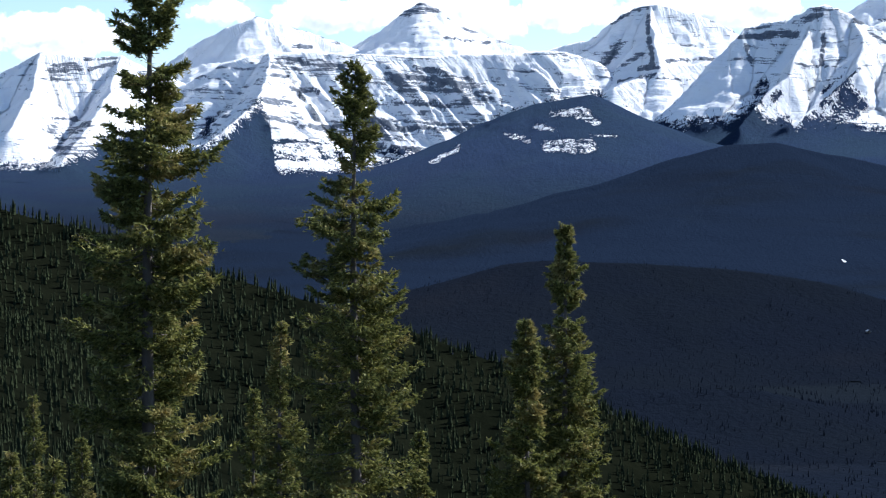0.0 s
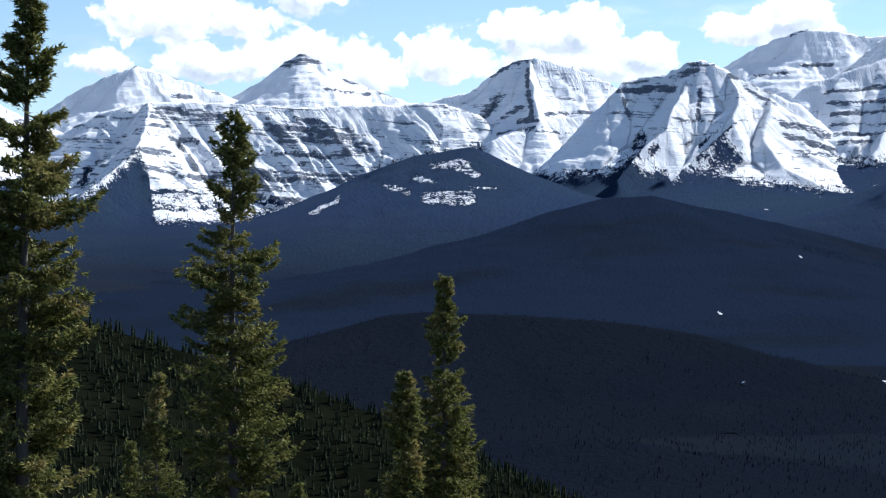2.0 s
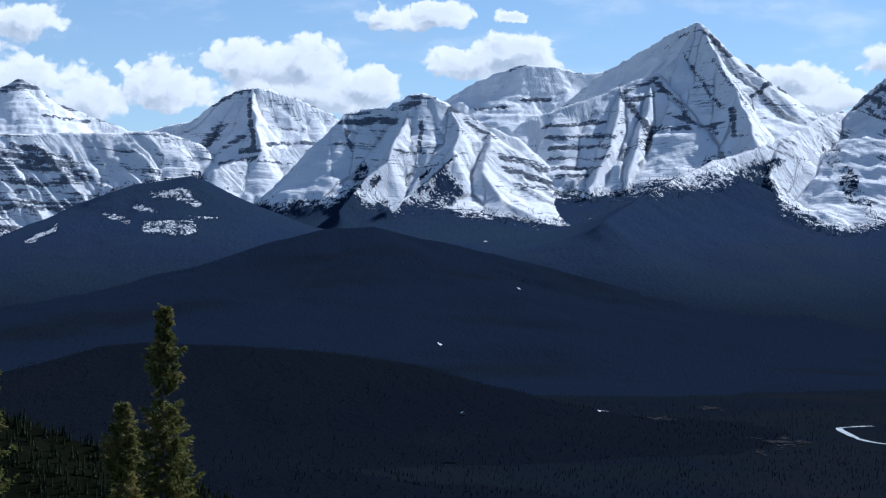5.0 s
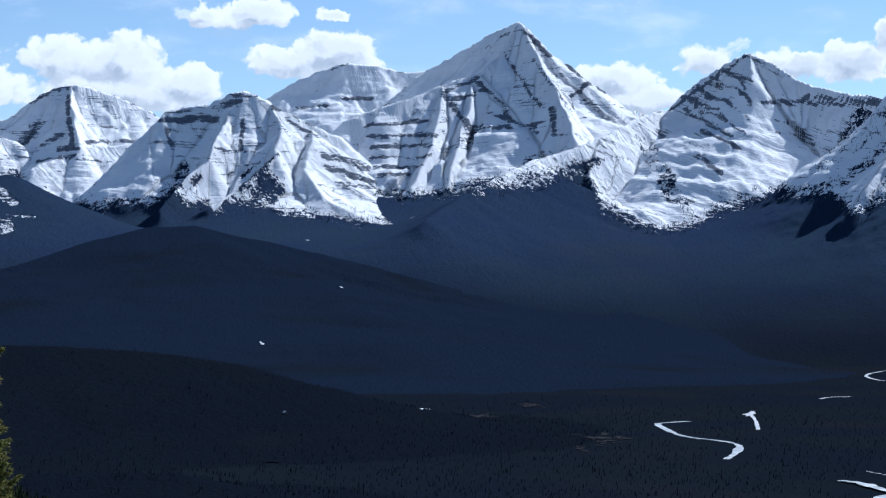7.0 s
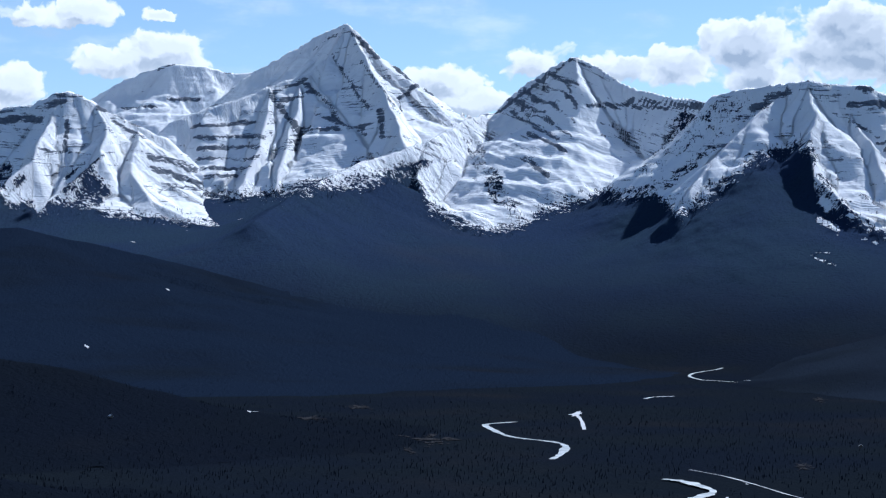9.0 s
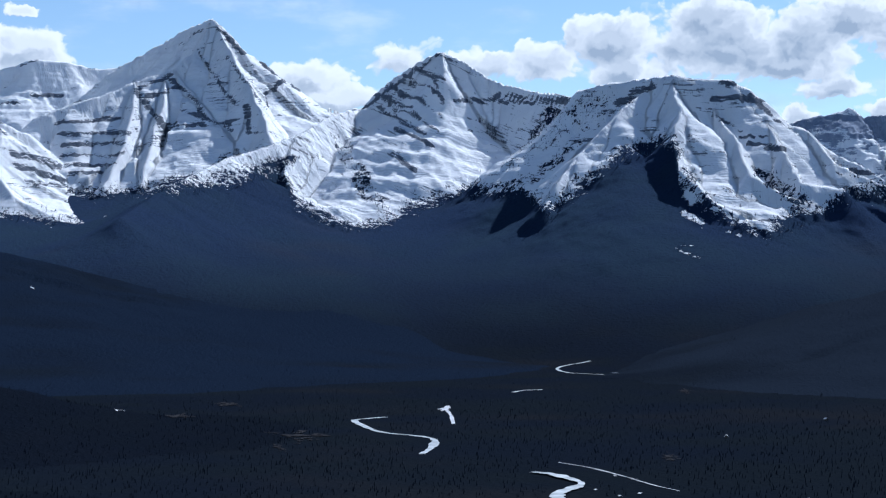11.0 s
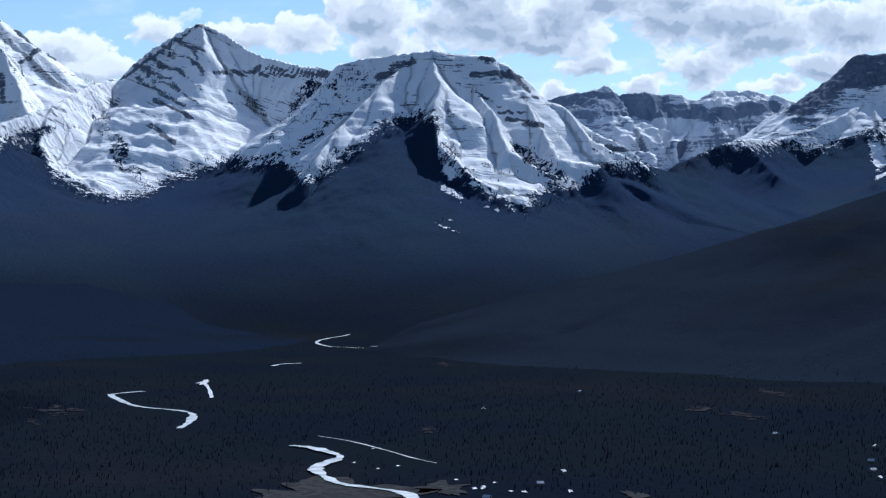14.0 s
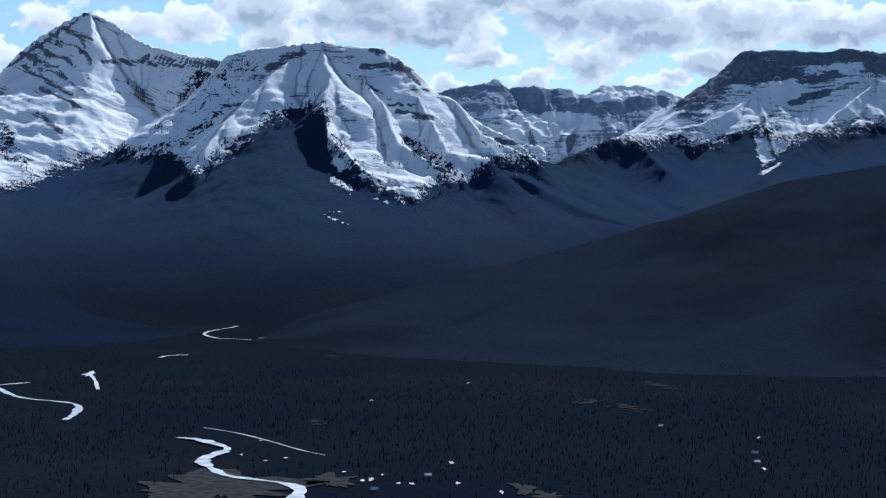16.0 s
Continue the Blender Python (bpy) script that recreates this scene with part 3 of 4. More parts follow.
massif('snowy_mountain', 'tall sharp snow pyramid with slanting rock ribs', 'mountain',
       [[(1111, 4423, 469), (1167, 4388, 513), (1222, 4352, 564), (1265, 4319, 598), (1320, 4281, 631), (1362, 4247, 658), (1403, 4213, 678), (1414, 4198, 682), (1438, 4179, 655), (1468, 4169, 620), (1482, 4164, 607), (1521, 4150, 585), (1553, 4128, 551), (1579, 4107, 525), (1622, 4080, 493), (1664, 4052, 474)], [(1408, 4195, 672), (1353, 4139, 599), (1300, 4109, 560), (1224, 4091, 532), (1140, 4058, 497), (1060, 4033, 469), (972, 4014, 435)], [(1301, 4104, 554), (1318, 3969, 473), (1328, 3838, 396), (1330, 3756, 349)], [(1422, 4190, 670), (1414, 4051, 583), (1408, 3907, 495), (1398, 3828, 448), (1377, 3731, 389)], [(1212, 4086, 527), (1162, 3956, 443), (1117, 3849, 375), (1033, 3714, 285)], [(1276, 4096, 540), (1231, 3968, 458), (1168, 3843, 376), (1110, 3707, 292)], [(1553, 4128, 551), (1494, 4075, 503), (1432, 3956, 423)]],
       MOUNTAIN, rock=[(-276, 423, -151, 440, 2.8, 1), (-268, 398, -130, 403, 3.1, 1), (-261, 377, -134, 380, 3.1, 1), (-258, 354, -138, 355, 3.1, 1), (-251, 332, -154, 333, 3.1, 1), (-241, 312, -176, 316, 2.7, 1), (-118, 506, -48, 543, 4.9, 0.9), (-94, 486, -23, 516, 4.1, 0.9), (-118, 499, -57, 420, 4.8, 0.9), (-41, 530, 25, 461, 4.9, 1), (13, 454, 76, 407, 4.0, 1), (-22, 455, 71, 423, 3.2, 0.9), (-57, 420, 25, 426, 4.0, 0.8), (56, 655, 110, 604, 3.4, 1), (151, 585, 228, 526, 4.2, 1), (201, 545, 152, 499, 3.3, 1), (13, 600, 84, 472, 2.1, 0.9), (73, 582, 130, 483, 2.0, 0.8), (109, 463, 116, 405, 3.9, 1), (-43, 613, 25, 665, 1.0, 0.5), (-289, 436, -323, 493, 1.6, 0.3)], snow=[(-23, 530, 82, 388, 5.9, 0.8), (-132, 329, -66, 343, 15.7, 0.7), (-43, 330, 24, 343, 10.1, 0.7)], sides=[(1, 1), (0.6, 1.1), (1.2, 0.8), (1.2, 0.8), (1.3, 0.7), (1.3, 0.8), (1, 0.9)], treeline=[(12.84, 273), (15.23, 271), (16.35, 275), (17.8, 305), (19.09, 344), (22.33, 351)], seed=19, bed_tilt=(-0.1, 0.0), spurs=18, lean=0.35, steep=1.32, gentle=0.42, ease=190.0, front=950, side=380)
massif('snowy_mountain', 'snow peak with a shaded bowl and rocky ridge', 'mountain',
       [[(1561, 3770, 452), (1589, 3747, 459), (1606, 3729, 488), (1639, 3692, 520), (1680, 3658, 551), (1712, 3632, 565), (1739, 3597, 545), (1771, 3548, 507), (1792, 3515, 490), (1832, 3449, 473), (1877, 3373, 457), (1902, 3330, 457), (1932, 3278, 471)], [(1587, 3743, 457), (1457, 3607, 425), (1340, 3470, 377), (1238, 3391, 345), (1151, 3326, 321), (1076, 3257, 289)], [(1151, 3326, 321), (1076, 3257, 291), (953, 3086, 246), (834, 2902, 200)], [(1330, 3453, 370), (1269, 3361, 306), (1241, 3247, 241), (1240, 3143, 185)], [(1707, 3628, 561), (1675, 3550, 508)], [(1635, 3519, 422), (1619, 3372, 336), (1611, 3271, 279)], [(1587, 3726, 449), (1564, 3598, 373), (1557, 3479, 305), (1565, 3405, 264)]],
       MOUNTAIN, rock=[(-37, 453, 111, 557, 2.7, 1), (-14, 482, 53, 439, 2.7, 0.95), (14, 500, 80, 448, 2.7, 0.95), (43, 520, 107, 470, 2.7, 0.95), (65, 536, 117, 496, 2.3, 0.95), (-8, 447, 78, 382, 3.0, 0.95), (14, 453, 105, 387, 3.0, 0.95), (43, 470, 117, 418, 3.0, 0.9), (25, 396, 93, 353, 3.6, 0.9), (98, 513, 118, 448, 3.0, 0.7), (140, 455, 376, 448, 2.6, 1), (219, 467, 407, 449, 2.2, 1), (166, 544, 242, 497, 2.3, 1), (242, 500, 305, 479, 2.3, 1), (19, 339, 55, 304, 4.2, 0.9), (161, 415, 195, 411, 1.3, 0.8), (165, 393, 205, 391, 1.1, 0.7)], wood=[(-80, 359, -32, 281, 13.6, 0.85), (-44, 287, 13, 211, 13.9, 0.9), (329, 431, 251, 310, 10.7, 1), (354, 418, 286, 298, 15.0, 1), (382, 405, 299, 276, 17.0, 1), (405, 432, 346, 343, 15.0, 0.9), (-43, 316, -6, 221, 9.1, 0.9), (-79, 382, -32, 292, 7.4, 0.7), (-118, 335, -208, 299, 9.3, 0.7), (-267, 304, -314, 263, 7.7, 0.8), (-196, 328, -254, 278, 9.0, 0.7), (-166, 324, -223, 296, 10.2, 1), (-100, 384, -78, 370, 4.3, 0.8)], snow=[(157, 224, 201, 209, 6.0, 1)], sides=[(1, 1), (1, 1), (0.15, 0.15), (1.1, 0.6), (0.9, 0.5), (0.5, 0.4), (1, 0.62)], treeline=[(17.8, 267), (19.09, 282), (20.06, 305), (20.63, 300), (21.04, 239), (21.69, 209), (22.67, 184), (23.48, 195), (24.28, 238), (25.01, 247), (26.14, 278), (27.02, 297), (28.14, 298), (29.42, 316), (30.52, 371)], seed=20, bed_tilt=(0.5, 0.0), spurs=9, ribs=14, lean=0.35, steep=1.32, gentle=0.42, ease=190.0, front=950, side=380)
massif('snowy_mountain', 'broad snow mountain with forested spurs', 'mountain',
       [[(1702, 3058, 437), (1740, 3025, 445), (1778, 2992, 451), (1805, 2952, 457), (1813, 2935, 459), (1854, 2910, 453), (1906, 2882, 447), (1930, 2866, 432), (1950, 2852, 412), (1959, 2840, 383), (1975, 2822, 372), (2000, 2799, 357), (2017, 2774, 324), (2051, 2724, 296), (2074, 2669, 263)], [(1779, 2956, 436), (1695, 2908, 379), (1585, 2849, 308), (1472, 2752, 226)], [(1810, 2935, 451), (1780, 2838, 390), (1721, 2778, 341), (1676, 2686, 281), (1672, 2587, 226), (1733, 2538, 184)], [(1851, 2852, 394), (1826, 2754, 335), (1788, 2653, 273), (1824, 2599, 237), (1867, 2568, 217)], [(1926, 2826, 380), (1895, 2716, 314), (1866, 2620, 257), (1914, 2584, 249)], [(2001, 2792, 350), (1984, 2705, 298), (2058, 2649, 255)]],
       MOUNTAIN, rock=[(-171, 427, -137, 434, 5.0, 1), (-195, 407, -166, 419, 5.0, 1), (-25, 442, 9, 440, 2.1, 1), (-29, 413, 58, 411, 3.3, 1), (29, 424, 62, 386, 2.9, 1), (13, 343, 56, 342, 2.0, 1), (22, 328, 83, 319, 2.8, 1), (-63, 395, -29, 387, 2.0, 1), (-29, 384, 13, 353, 2.4, 0.8), (66, 375, 105, 370, 1.6, 0.8), (186, 287, 253, 275, 2.4, 0.9)], wood=[(-181, 413, -343, 263, 13.4, 0.72), (-211, 421, -376, 296, 15.6, 0.75), (-241, 423, -378, 332, 11.9, 0.7), (-97, 330, -215, 246, 12.7, 1), (-101, 303, -186, 235, 21.5, 1), (-76, 253, -147, 197, 26.2, 1), (40, 277, 106, 231, 11.0, 1), (52, 254, 131, 215, 7.2, 1), (-54, 238, 33, 193, 2.2, 1), (-10, 245, 43, 231, 7.1, 0.8), (-158, 385, -278, 247, 4.6, 0.6), (-224, 326, -253, 256, 4.6, 0.6), (157, 279, 244, 269, 3.8, 0.8)], snow=[(-75, 207, -44, 184, 4.3, 1), (-80, 149, -47, 131, 2.5, 1), (-77, 157, -56, 153, 1.7, 1), (-28, 227, 41, 186, 3.1, 1), (-63, 225, -72, 234, 4.4, 0.8), (-10, 177, 7, 169, 1.7, 0.8)], sides=[(1, 1), (0.35, 0.9), (0.7, 0.7), (1.2, 0.62), (1.2, 0.62), (1, 0.8)], treeline=[(27.47, 264), (28.19, 220), (29.09, 256), (30.39, 316), (31.52, 336), (31.88, 322), (32.0, 253), (32.96, 215), (34.41, 179), (35.21, 208), (36.01, 215), (36.53, 247), (37.76, 259), (38.71, 258)], seed=21, steep=1.15, gentle=0.42, ease=190.0, front=950, side=380)
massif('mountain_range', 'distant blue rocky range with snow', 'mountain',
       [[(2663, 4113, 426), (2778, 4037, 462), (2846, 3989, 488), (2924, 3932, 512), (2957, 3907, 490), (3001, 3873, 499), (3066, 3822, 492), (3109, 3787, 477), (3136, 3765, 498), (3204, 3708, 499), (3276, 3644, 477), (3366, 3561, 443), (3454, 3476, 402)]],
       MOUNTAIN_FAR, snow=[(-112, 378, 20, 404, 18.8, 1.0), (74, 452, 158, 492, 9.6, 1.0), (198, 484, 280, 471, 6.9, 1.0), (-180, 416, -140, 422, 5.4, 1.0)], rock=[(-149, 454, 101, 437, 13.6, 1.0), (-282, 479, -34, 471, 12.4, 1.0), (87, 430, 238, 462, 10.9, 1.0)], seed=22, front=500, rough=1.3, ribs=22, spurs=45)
massif('snowy_mountain', 'flat-topped dark rock massif with snowfields', 'mountain',
       [[(2962, 3388, 341), (3008, 3347, 427), (3073, 3288, 479), (3109, 3254, 539), (3127, 3236, 544), (3249, 3114, 538), (3265, 3096, 546), (3330, 3027, 539), (3404, 2944, 543), (3510, 2816, 473)], [(3145, 3149, 462), (2962, 3117, 403), (2757, 3101, 334), (2631, 3079, 335), (2556, 3077, 312), (2441, 3041, 276)], [(2631, 3079, 335), (2600, 2974, 290), (2559, 2877, 253)], [(3293, 2993, 485), (3077, 2932, 386), (2835, 2822, 293), (2657, 2717, 225)]],
       MOUNTAIN_ROCKY, treeline=[(37.78, 322), (39.24, 305), (40.36, 328), (41, 311), (41.48, 328), (42.92, 323), (44.03, 363), (44.35, 261), (45.14, 323), (45.92, 345), (47.75, 367), (49.77, 366)], rock=[(-21, 528, 167, 523, 17.8, 1.0), (-146, 418, -21, 508, 18.8, 1.0), (-37, 483, 166, 488, 15.0, 1.0), (167, 523, 323, 504, 17.7, 1.0), (154, 440, 83, 416, 6.2, 1.0), (-156, 387, -83, 391, 6.1, 1.0)], wood=[(-20, 353, 111, 329, 16.5, 1.0), (-149, 329, -103, 308, 9.4, 1.0), (-276, 292, -207, 285, 9.0, 1.0)], snow=[(-34, 379, 74, 452, 19.6, 1.0), (120, 493, 229, 504, 8.8, 1.0), (81, 355, 222, 417, 10.9, 1.0), (11, 231, 53, 260, 3.3, 1.0), (-219, 379, -36, 394, 7.4, 1.0)], seed=23)
massif('forested_hill', 'dark forested hill below the snow mountain', 'hill',
       [[(2020, 2797, 201), (2083, 2750, 246), (2129, 2715, 253), (2197, 2660, 232), (2257, 2610, 201), (2307, 2565, 179), (2378, 2500, 136)]],
       VALLEY, seed=24, fillet=40, steep=0.5, gentle=0.28, terrace=0, ribs=2, spurs=4, rough=0.3)
massif('forested_hill', 'long dark forested slope', 'hill',
       [[(1510, 1992, 55), (1566, 1949, 80), (1620, 1904, 105), (1672, 1859, 137), (1723, 1811, 169), (1772, 1763, 190), (1851, 1681, 210), (1951, 1564, 231)], [(1481, 1344, 79), (1347, 1340, 53), (1223, 1321, 20)]],
       FOREST_BROWN, seed=25, fillet=14, steep=0.36, gentle=0.25, rough=0.25, terrace=0, du=5, dv=8, ribs=3, spurs=5)
massif('forested_hill', 'rounded dark forested foothill', 'hill',
       [[(-67, 2799, -8), (52, 2800, 51), (171, 2795, 89), (249, 2789, 122), (327, 2781, 162), (396, 2772, 179), (457, 2762, 182), (524, 2750, 167), (625, 2729, 145), (732, 2703, 118), (846, 2669, 87), (959, 2631, 29)]],
       FOOTHILL, seed=26, front=1050, side=420, fillet=40, steep=0.35, gentle=0.2, rough=0.25, terrace=0, du=5, dv=8, ribs=3, spurs=5)
massif('forested_hill', 'low dark forested ridge in the valley', 'hill',
       [[(-37, 1450, 31), (3, 1450, 46), (44, 1449, 59), (89, 1447, 62), (146, 1443, 60), (207, 1435, 56), (267, 1425, 48), (327, 1413, 21), (362, 1404, -5)]],
       SHADED_FOREST, seed=27, fillet=15, steep=0.3, gentle=0.15, rough=0.2, terrace=0, du=5, dv=8, ribs=3, spurs=4)
massif('forested_hill', 'low dark forested rise in the valley', 'hill',
       [[(47, 949, 8), (79, 947, 17), (149, 938, 19), (209, 927, 3), (253, 916, -9)]],
       SHADED_FOREST, seed=28, fillet=15, steep=0.3, gentle=0.15, rough=0.2, terrace=0, du=5, dv=8, ribs=3, spurs=3)
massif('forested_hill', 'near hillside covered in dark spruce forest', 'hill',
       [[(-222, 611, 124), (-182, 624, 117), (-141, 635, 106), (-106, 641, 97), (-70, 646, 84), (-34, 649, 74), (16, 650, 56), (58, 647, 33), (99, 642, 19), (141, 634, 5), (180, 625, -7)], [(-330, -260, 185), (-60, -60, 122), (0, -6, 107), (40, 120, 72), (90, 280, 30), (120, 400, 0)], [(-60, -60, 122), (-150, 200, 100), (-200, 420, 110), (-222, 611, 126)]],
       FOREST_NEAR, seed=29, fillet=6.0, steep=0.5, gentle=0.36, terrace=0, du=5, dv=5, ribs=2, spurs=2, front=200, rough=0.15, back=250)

# ---- trees ----
def part(name, mesh_data, mat, parent, label=""):
    """One mesh object under a thing."""
    mesh_data.materials.clear()
    mesh_data.materials.append(mat)
    ob = new(name, mesh_data)
    ob.parent = parent
    return tagged(ob, label) if label else ob


def mesh_of(name, verts, faces, smooth=False):
    """A mesh from numpy arrays: places, and faces of three or four corners each."""
    faces = np.asarray(faces, np.int32)
    mesh = bpy.data.meshes.new(name)
    mesh.vertices.add(len(verts))
    mesh.vertices.foreach_set("co", np.asarray(verts, np.float32).ravel())
    mesh.loops.add(faces.size)
    mesh.loops.foreach_set("vertex_index", faces.ravel())
    mesh.polygons.add(len(faces))
    mesh.polygons.foreach_set("loop_start", np.arange(0, faces.size, faces.shape[1], dtype=np.int32))
    mesh.polygons.foreach_set("use_smooth", np.full(len(faces), smooth))
    mesh.update(calc_edges=True)
    return mesh


def needle_material(name, deep, light, tip):
    mat, t = material(name)
    p = position(t)
    island = t.node("ShaderNodeNewGeometry").outputs["Random Per Island"]
    c = t.mix(t.smooth(island, 0.1, 0.95), deep, light)
    c = t.mix(t.smooth(t.noise(p, 0.9, 3.0), 0.52, 0.72), c, tip)
    bsdf = t.node("ShaderNodeBsdfPrincipled", {"Base Color": c, "Roughness": 0.7, "Specular IOR Level": 0.1})
    glow = t.node("ShaderNodeBsdfTranslucent", {"Color": c})
    t.node("ShaderNodeOutputMaterial", {"Surface": t.node("ShaderNodeMixShader", {0: 0.25, 1: bsdf.outputs[0], 2: glow.outputs[0]}).outputs[0]})
    return mat


def bark_material():
    mat, t = material("grey_bark")
    p = position(t)
    flakes = t.noise(t.vec("MULTIPLY", p, (1, 1, 0.4)), 14.0, 5.0, 0.65)
    finish(t, t.mix(flakes, (0.055, 0.045, 0.037), (0.16, 0.14, 0.125)), 0.9, flakes, 0.5, 0.03)
    return mat


NEEDLES = needle_material("spruce_needles", (0.06, 0.072, 0.022), (0.26, 0.26, 0.075), (0.33, 0.27, 0.10))
BARK = bark_material()


def tube(path, radii, sides):
    """Rings along a path of places."""
    path = np.asarray(path, float)
    ways = np.gradient(path, axis=0)
    ways /= np.linalg.norm(ways, axis=1, keepdims=True)
    side = np.cross(ways, (0.13, 0.31, 0.94) if abs(ways[0][2]) < 0.8 else (1.0, 0.05, 0.0))
    side /= np.linalg.norm(side, axis=1, keepdims=True)
    other = np.cross(ways, side)
    a = np.arange(sides) * 2 * np.pi / sides
    rings = path[:, None] + np.asarray(radii)[:, None, None] * (np.cos(a)[None, :, None] * side[:, None] + np.sin(a)[None, :, None] * other[:, None])
    verts = rings.reshape(-1, 3)
    k, s = np.meshgrid(np.arange(len(path) - 1), np.arange(sides), indexing="ij")
    n = (s + 1) % sides
    faces = np.stack([k * sides + s, k * sides + n, (k + 1) * sides + n, (k + 1) * sides + s], -1).reshape(-1, 4)
    return verts, faces


def merge(pieces):
    verts, faces, base = [], [], 0
    for v, f in pieces:
        verts.append(v), faces.append(f + base)
        base += len(v)
    return np.concatenate(verts), np.concatenate(faces)


def spruce(label, x, y, top, spread, seed, sparse=0.0, tufts=1.0, lowest=0.12):
    """A narrow mountain spruce: tapered trunk, drooping limbs and sprays of needles."""
    rng = np.random.default_rng(seed)
    z = float(height_at(x, y)[0]) - 0.2
    height = top - z
    tree = tagged(new("spruce_tree"), label, "tree", "spruces on the near slope")
    tree.location = (x, y, z)
    hs = np.linspace(0, height, 26)
    lean = np.stack([0.05 * np.sin(hs / 3 + seed), 0.05 * np.cos(hs / 4 + seed), hs], 1)
    radius = 0.011 * height * (1 - hs / height) ** 0.9 + 0.012
    part("trunk", mesh_of("trunk", *tube(lean, radius, 10), smooth=True), BARK, tree, "grey tapering trunk")
    limbs, blades_at, blades_way, blades_len = [], [], [], []
    count = int(height * 19)
    levels = lowest + (1 - lowest) * np.clip((np.arange(count) + rng.uniform(-1.5, 1.5, count)) / count, 0, 0.995)
    for h in levels:
        below = (1 - h) * height
        # a slim spire first, then the full crown, a little wider with every metre down
        full = min(1.0, max(0.0, (below - 2.4) / 3.2))
        reach = spread * (0.08 + 0.33 * (1 - math.exp(-below / 0.9)) + 0.48 * full * full * (3 - 2 * full) + 0.022 * below) * rng.uniform(0.45, 1.12)
        reach *= 0.95 + 0.13 * math.sin(h * height * 2.6 + seed) + 0.09 * math.sin(h * height * 6.1 + 2 * seed)
        if rng.random() < sparse * (0.4 + h):
            continue
        reach = max(0.12, reach)
        turn = rng.uniform(0, 2 * np.pi)
        n = max(4, int(reach * 7))
        k = np.linspace(0, 1, n)
        droop = reach * (rng.uniform(0.05, 0.28) if h > 0.6 else rng.uniform(0.22, 0.5))
        if h > 0.9:
            droop = -reach * rng.uniform(0.3, 0.9)
        r = reach * k
        wob = turn + 0.18 * k * rng.normal()
        path = np.stack([r * np.cos(wob), r * np.sin(wob), h * height - droop * np.sin(k * 2.0) + 0.25 * reach * k ** 3], 1)
        path[:, :2] += np.array([0.05 * math.sin(h * height / 3 + seed), 0.05 * math.cos(h * height / 4 + seed)])
        limbs.append(tube(path, 0.004 + 0.012 * reach * (1 - k) * 0.8, 4))
        # sprays stand along the outer limb and on its side twigs
        # shaded lower limbs carry fewer needles
        count = int((16 + 105 * reach) * tufts * (0.4 if h < 0.42 else 0.7 if h < 0.55 else 1.0))
        kk = rng.uniform(0.12, 1.0, count) ** 0.8
        base = np.stack([np.interp(kk, k, path[:, i]) for i in range(3)], 1)
        side = np.stack([-np.sin(wob.mean()) * np.ones(count), np.cos(wob.mean()) * np.ones(count), -0.25 * np.ones(count)], 1)
        off = rng.normal(0, 1, count) * (0.06 + 0.20 * reach * (1 - 0.75 * kk))
        base += side * off[:, None]
        base[:, 2] += rng.normal(-0.02, 0.035, count) - 0.12 * np.abs(off)
        way = np.stack([np.cos(turn) * np.ones(count), np.sin(turn) * np.ones(count), np.zeros(count)], 1) * 0.7 + side * np.sign(off)[:, None] * 0.6
        blades_at.append(base), blades_way.append(way), blades_len.append(rng.uniform(0.09, 0.19, count))
    part("branchwork", mesh_of("branchwork", *merge(limbs)), BARK, tree, "thin drooping grey limbs")["kind"] = "stuff"
    at, way, length = np.concatenate(blades_at), np.concatenate(blades_way), np.concatenate(blades_len)
    verts, faces = [], []
    for j in range(3):
        d = way + rng.normal(0, 0.55, way.shape)
        d /= np.linalg.norm(d, axis=1, keepdims=True)
        w = np.cross(d, rng.normal(0, 1, way.shape))
        w /= np.linalg.norm(w, axis=1, keepdims=True)
        half = (length * rng.uniform(0.12, 0.22, len(length)))[:, None]
        quad = np.stack([at - d * length[:, None] * 0.35, at + w * half, at + d * length[:, None], at - w * half], 1)
        verts.append(quad.reshape(-1, 3))
    verts = np.concatenate(verts)
    faces = np.arange(len(verts)).reshape(-1, 4)
    part("crown", mesh_of("crown", verts, faces), NEEDLES, tree, "olive-green needle sprays in tiers")["kind"] = "stuff"
    return tree


spruce('tall olive-green spruce rising above the ridgeline', -6.98, 47.49, 116.39, 1.55, 3, tufts=0.7)
spruce('tall narrow spruce with a sparse bare top', -2.55, 57.94, 113.85, 1.75, 8, sparse=0.15, tufts=0.65)
spruce('slender spruce with a rusty cone-covered top', 3.99, 65.88, 108.89, 1.45, 12, tufts=0.7)
spruce('short bushy spruce beside a taller one', 2.66, 62.94, 106.00, 1.5, 15, tufts=0.7)
spruce('small slender spruce among taller ones', -6.01, 73.76, 105.27, 1.2, 21, tufts=0.45)
spruce('small slender spruce among taller ones', -7.61, 79.64, 102.18, 1.1, 22, tufts=0.45)
spruce('small slender spruce among taller ones', -0.83, 70.00, 101.63, 1.1, 23, tufts=0.45)
spruce('small dark spruce low on the slope', -19.15, 93.05, 100.60, 1.2, 24, tufts=0.35)
spruce('small dark spruce low on the slope', -13.91, 76.75, 100.61, 1.2, 25, tufts=0.35)
spruce('small dark spruce low on the slope', -14.83, 68.41, 101.14, 1.2, 26, tufts=0.35)
spruce('small dark spruce low on the slope', -12.61, 64.78, 101.33, 1.3, 27, tufts=0.35)
spruce('small dark spruce low on the slope', -16.75, 70.02, 103.12, 1.4, 28, tufts=0.35)


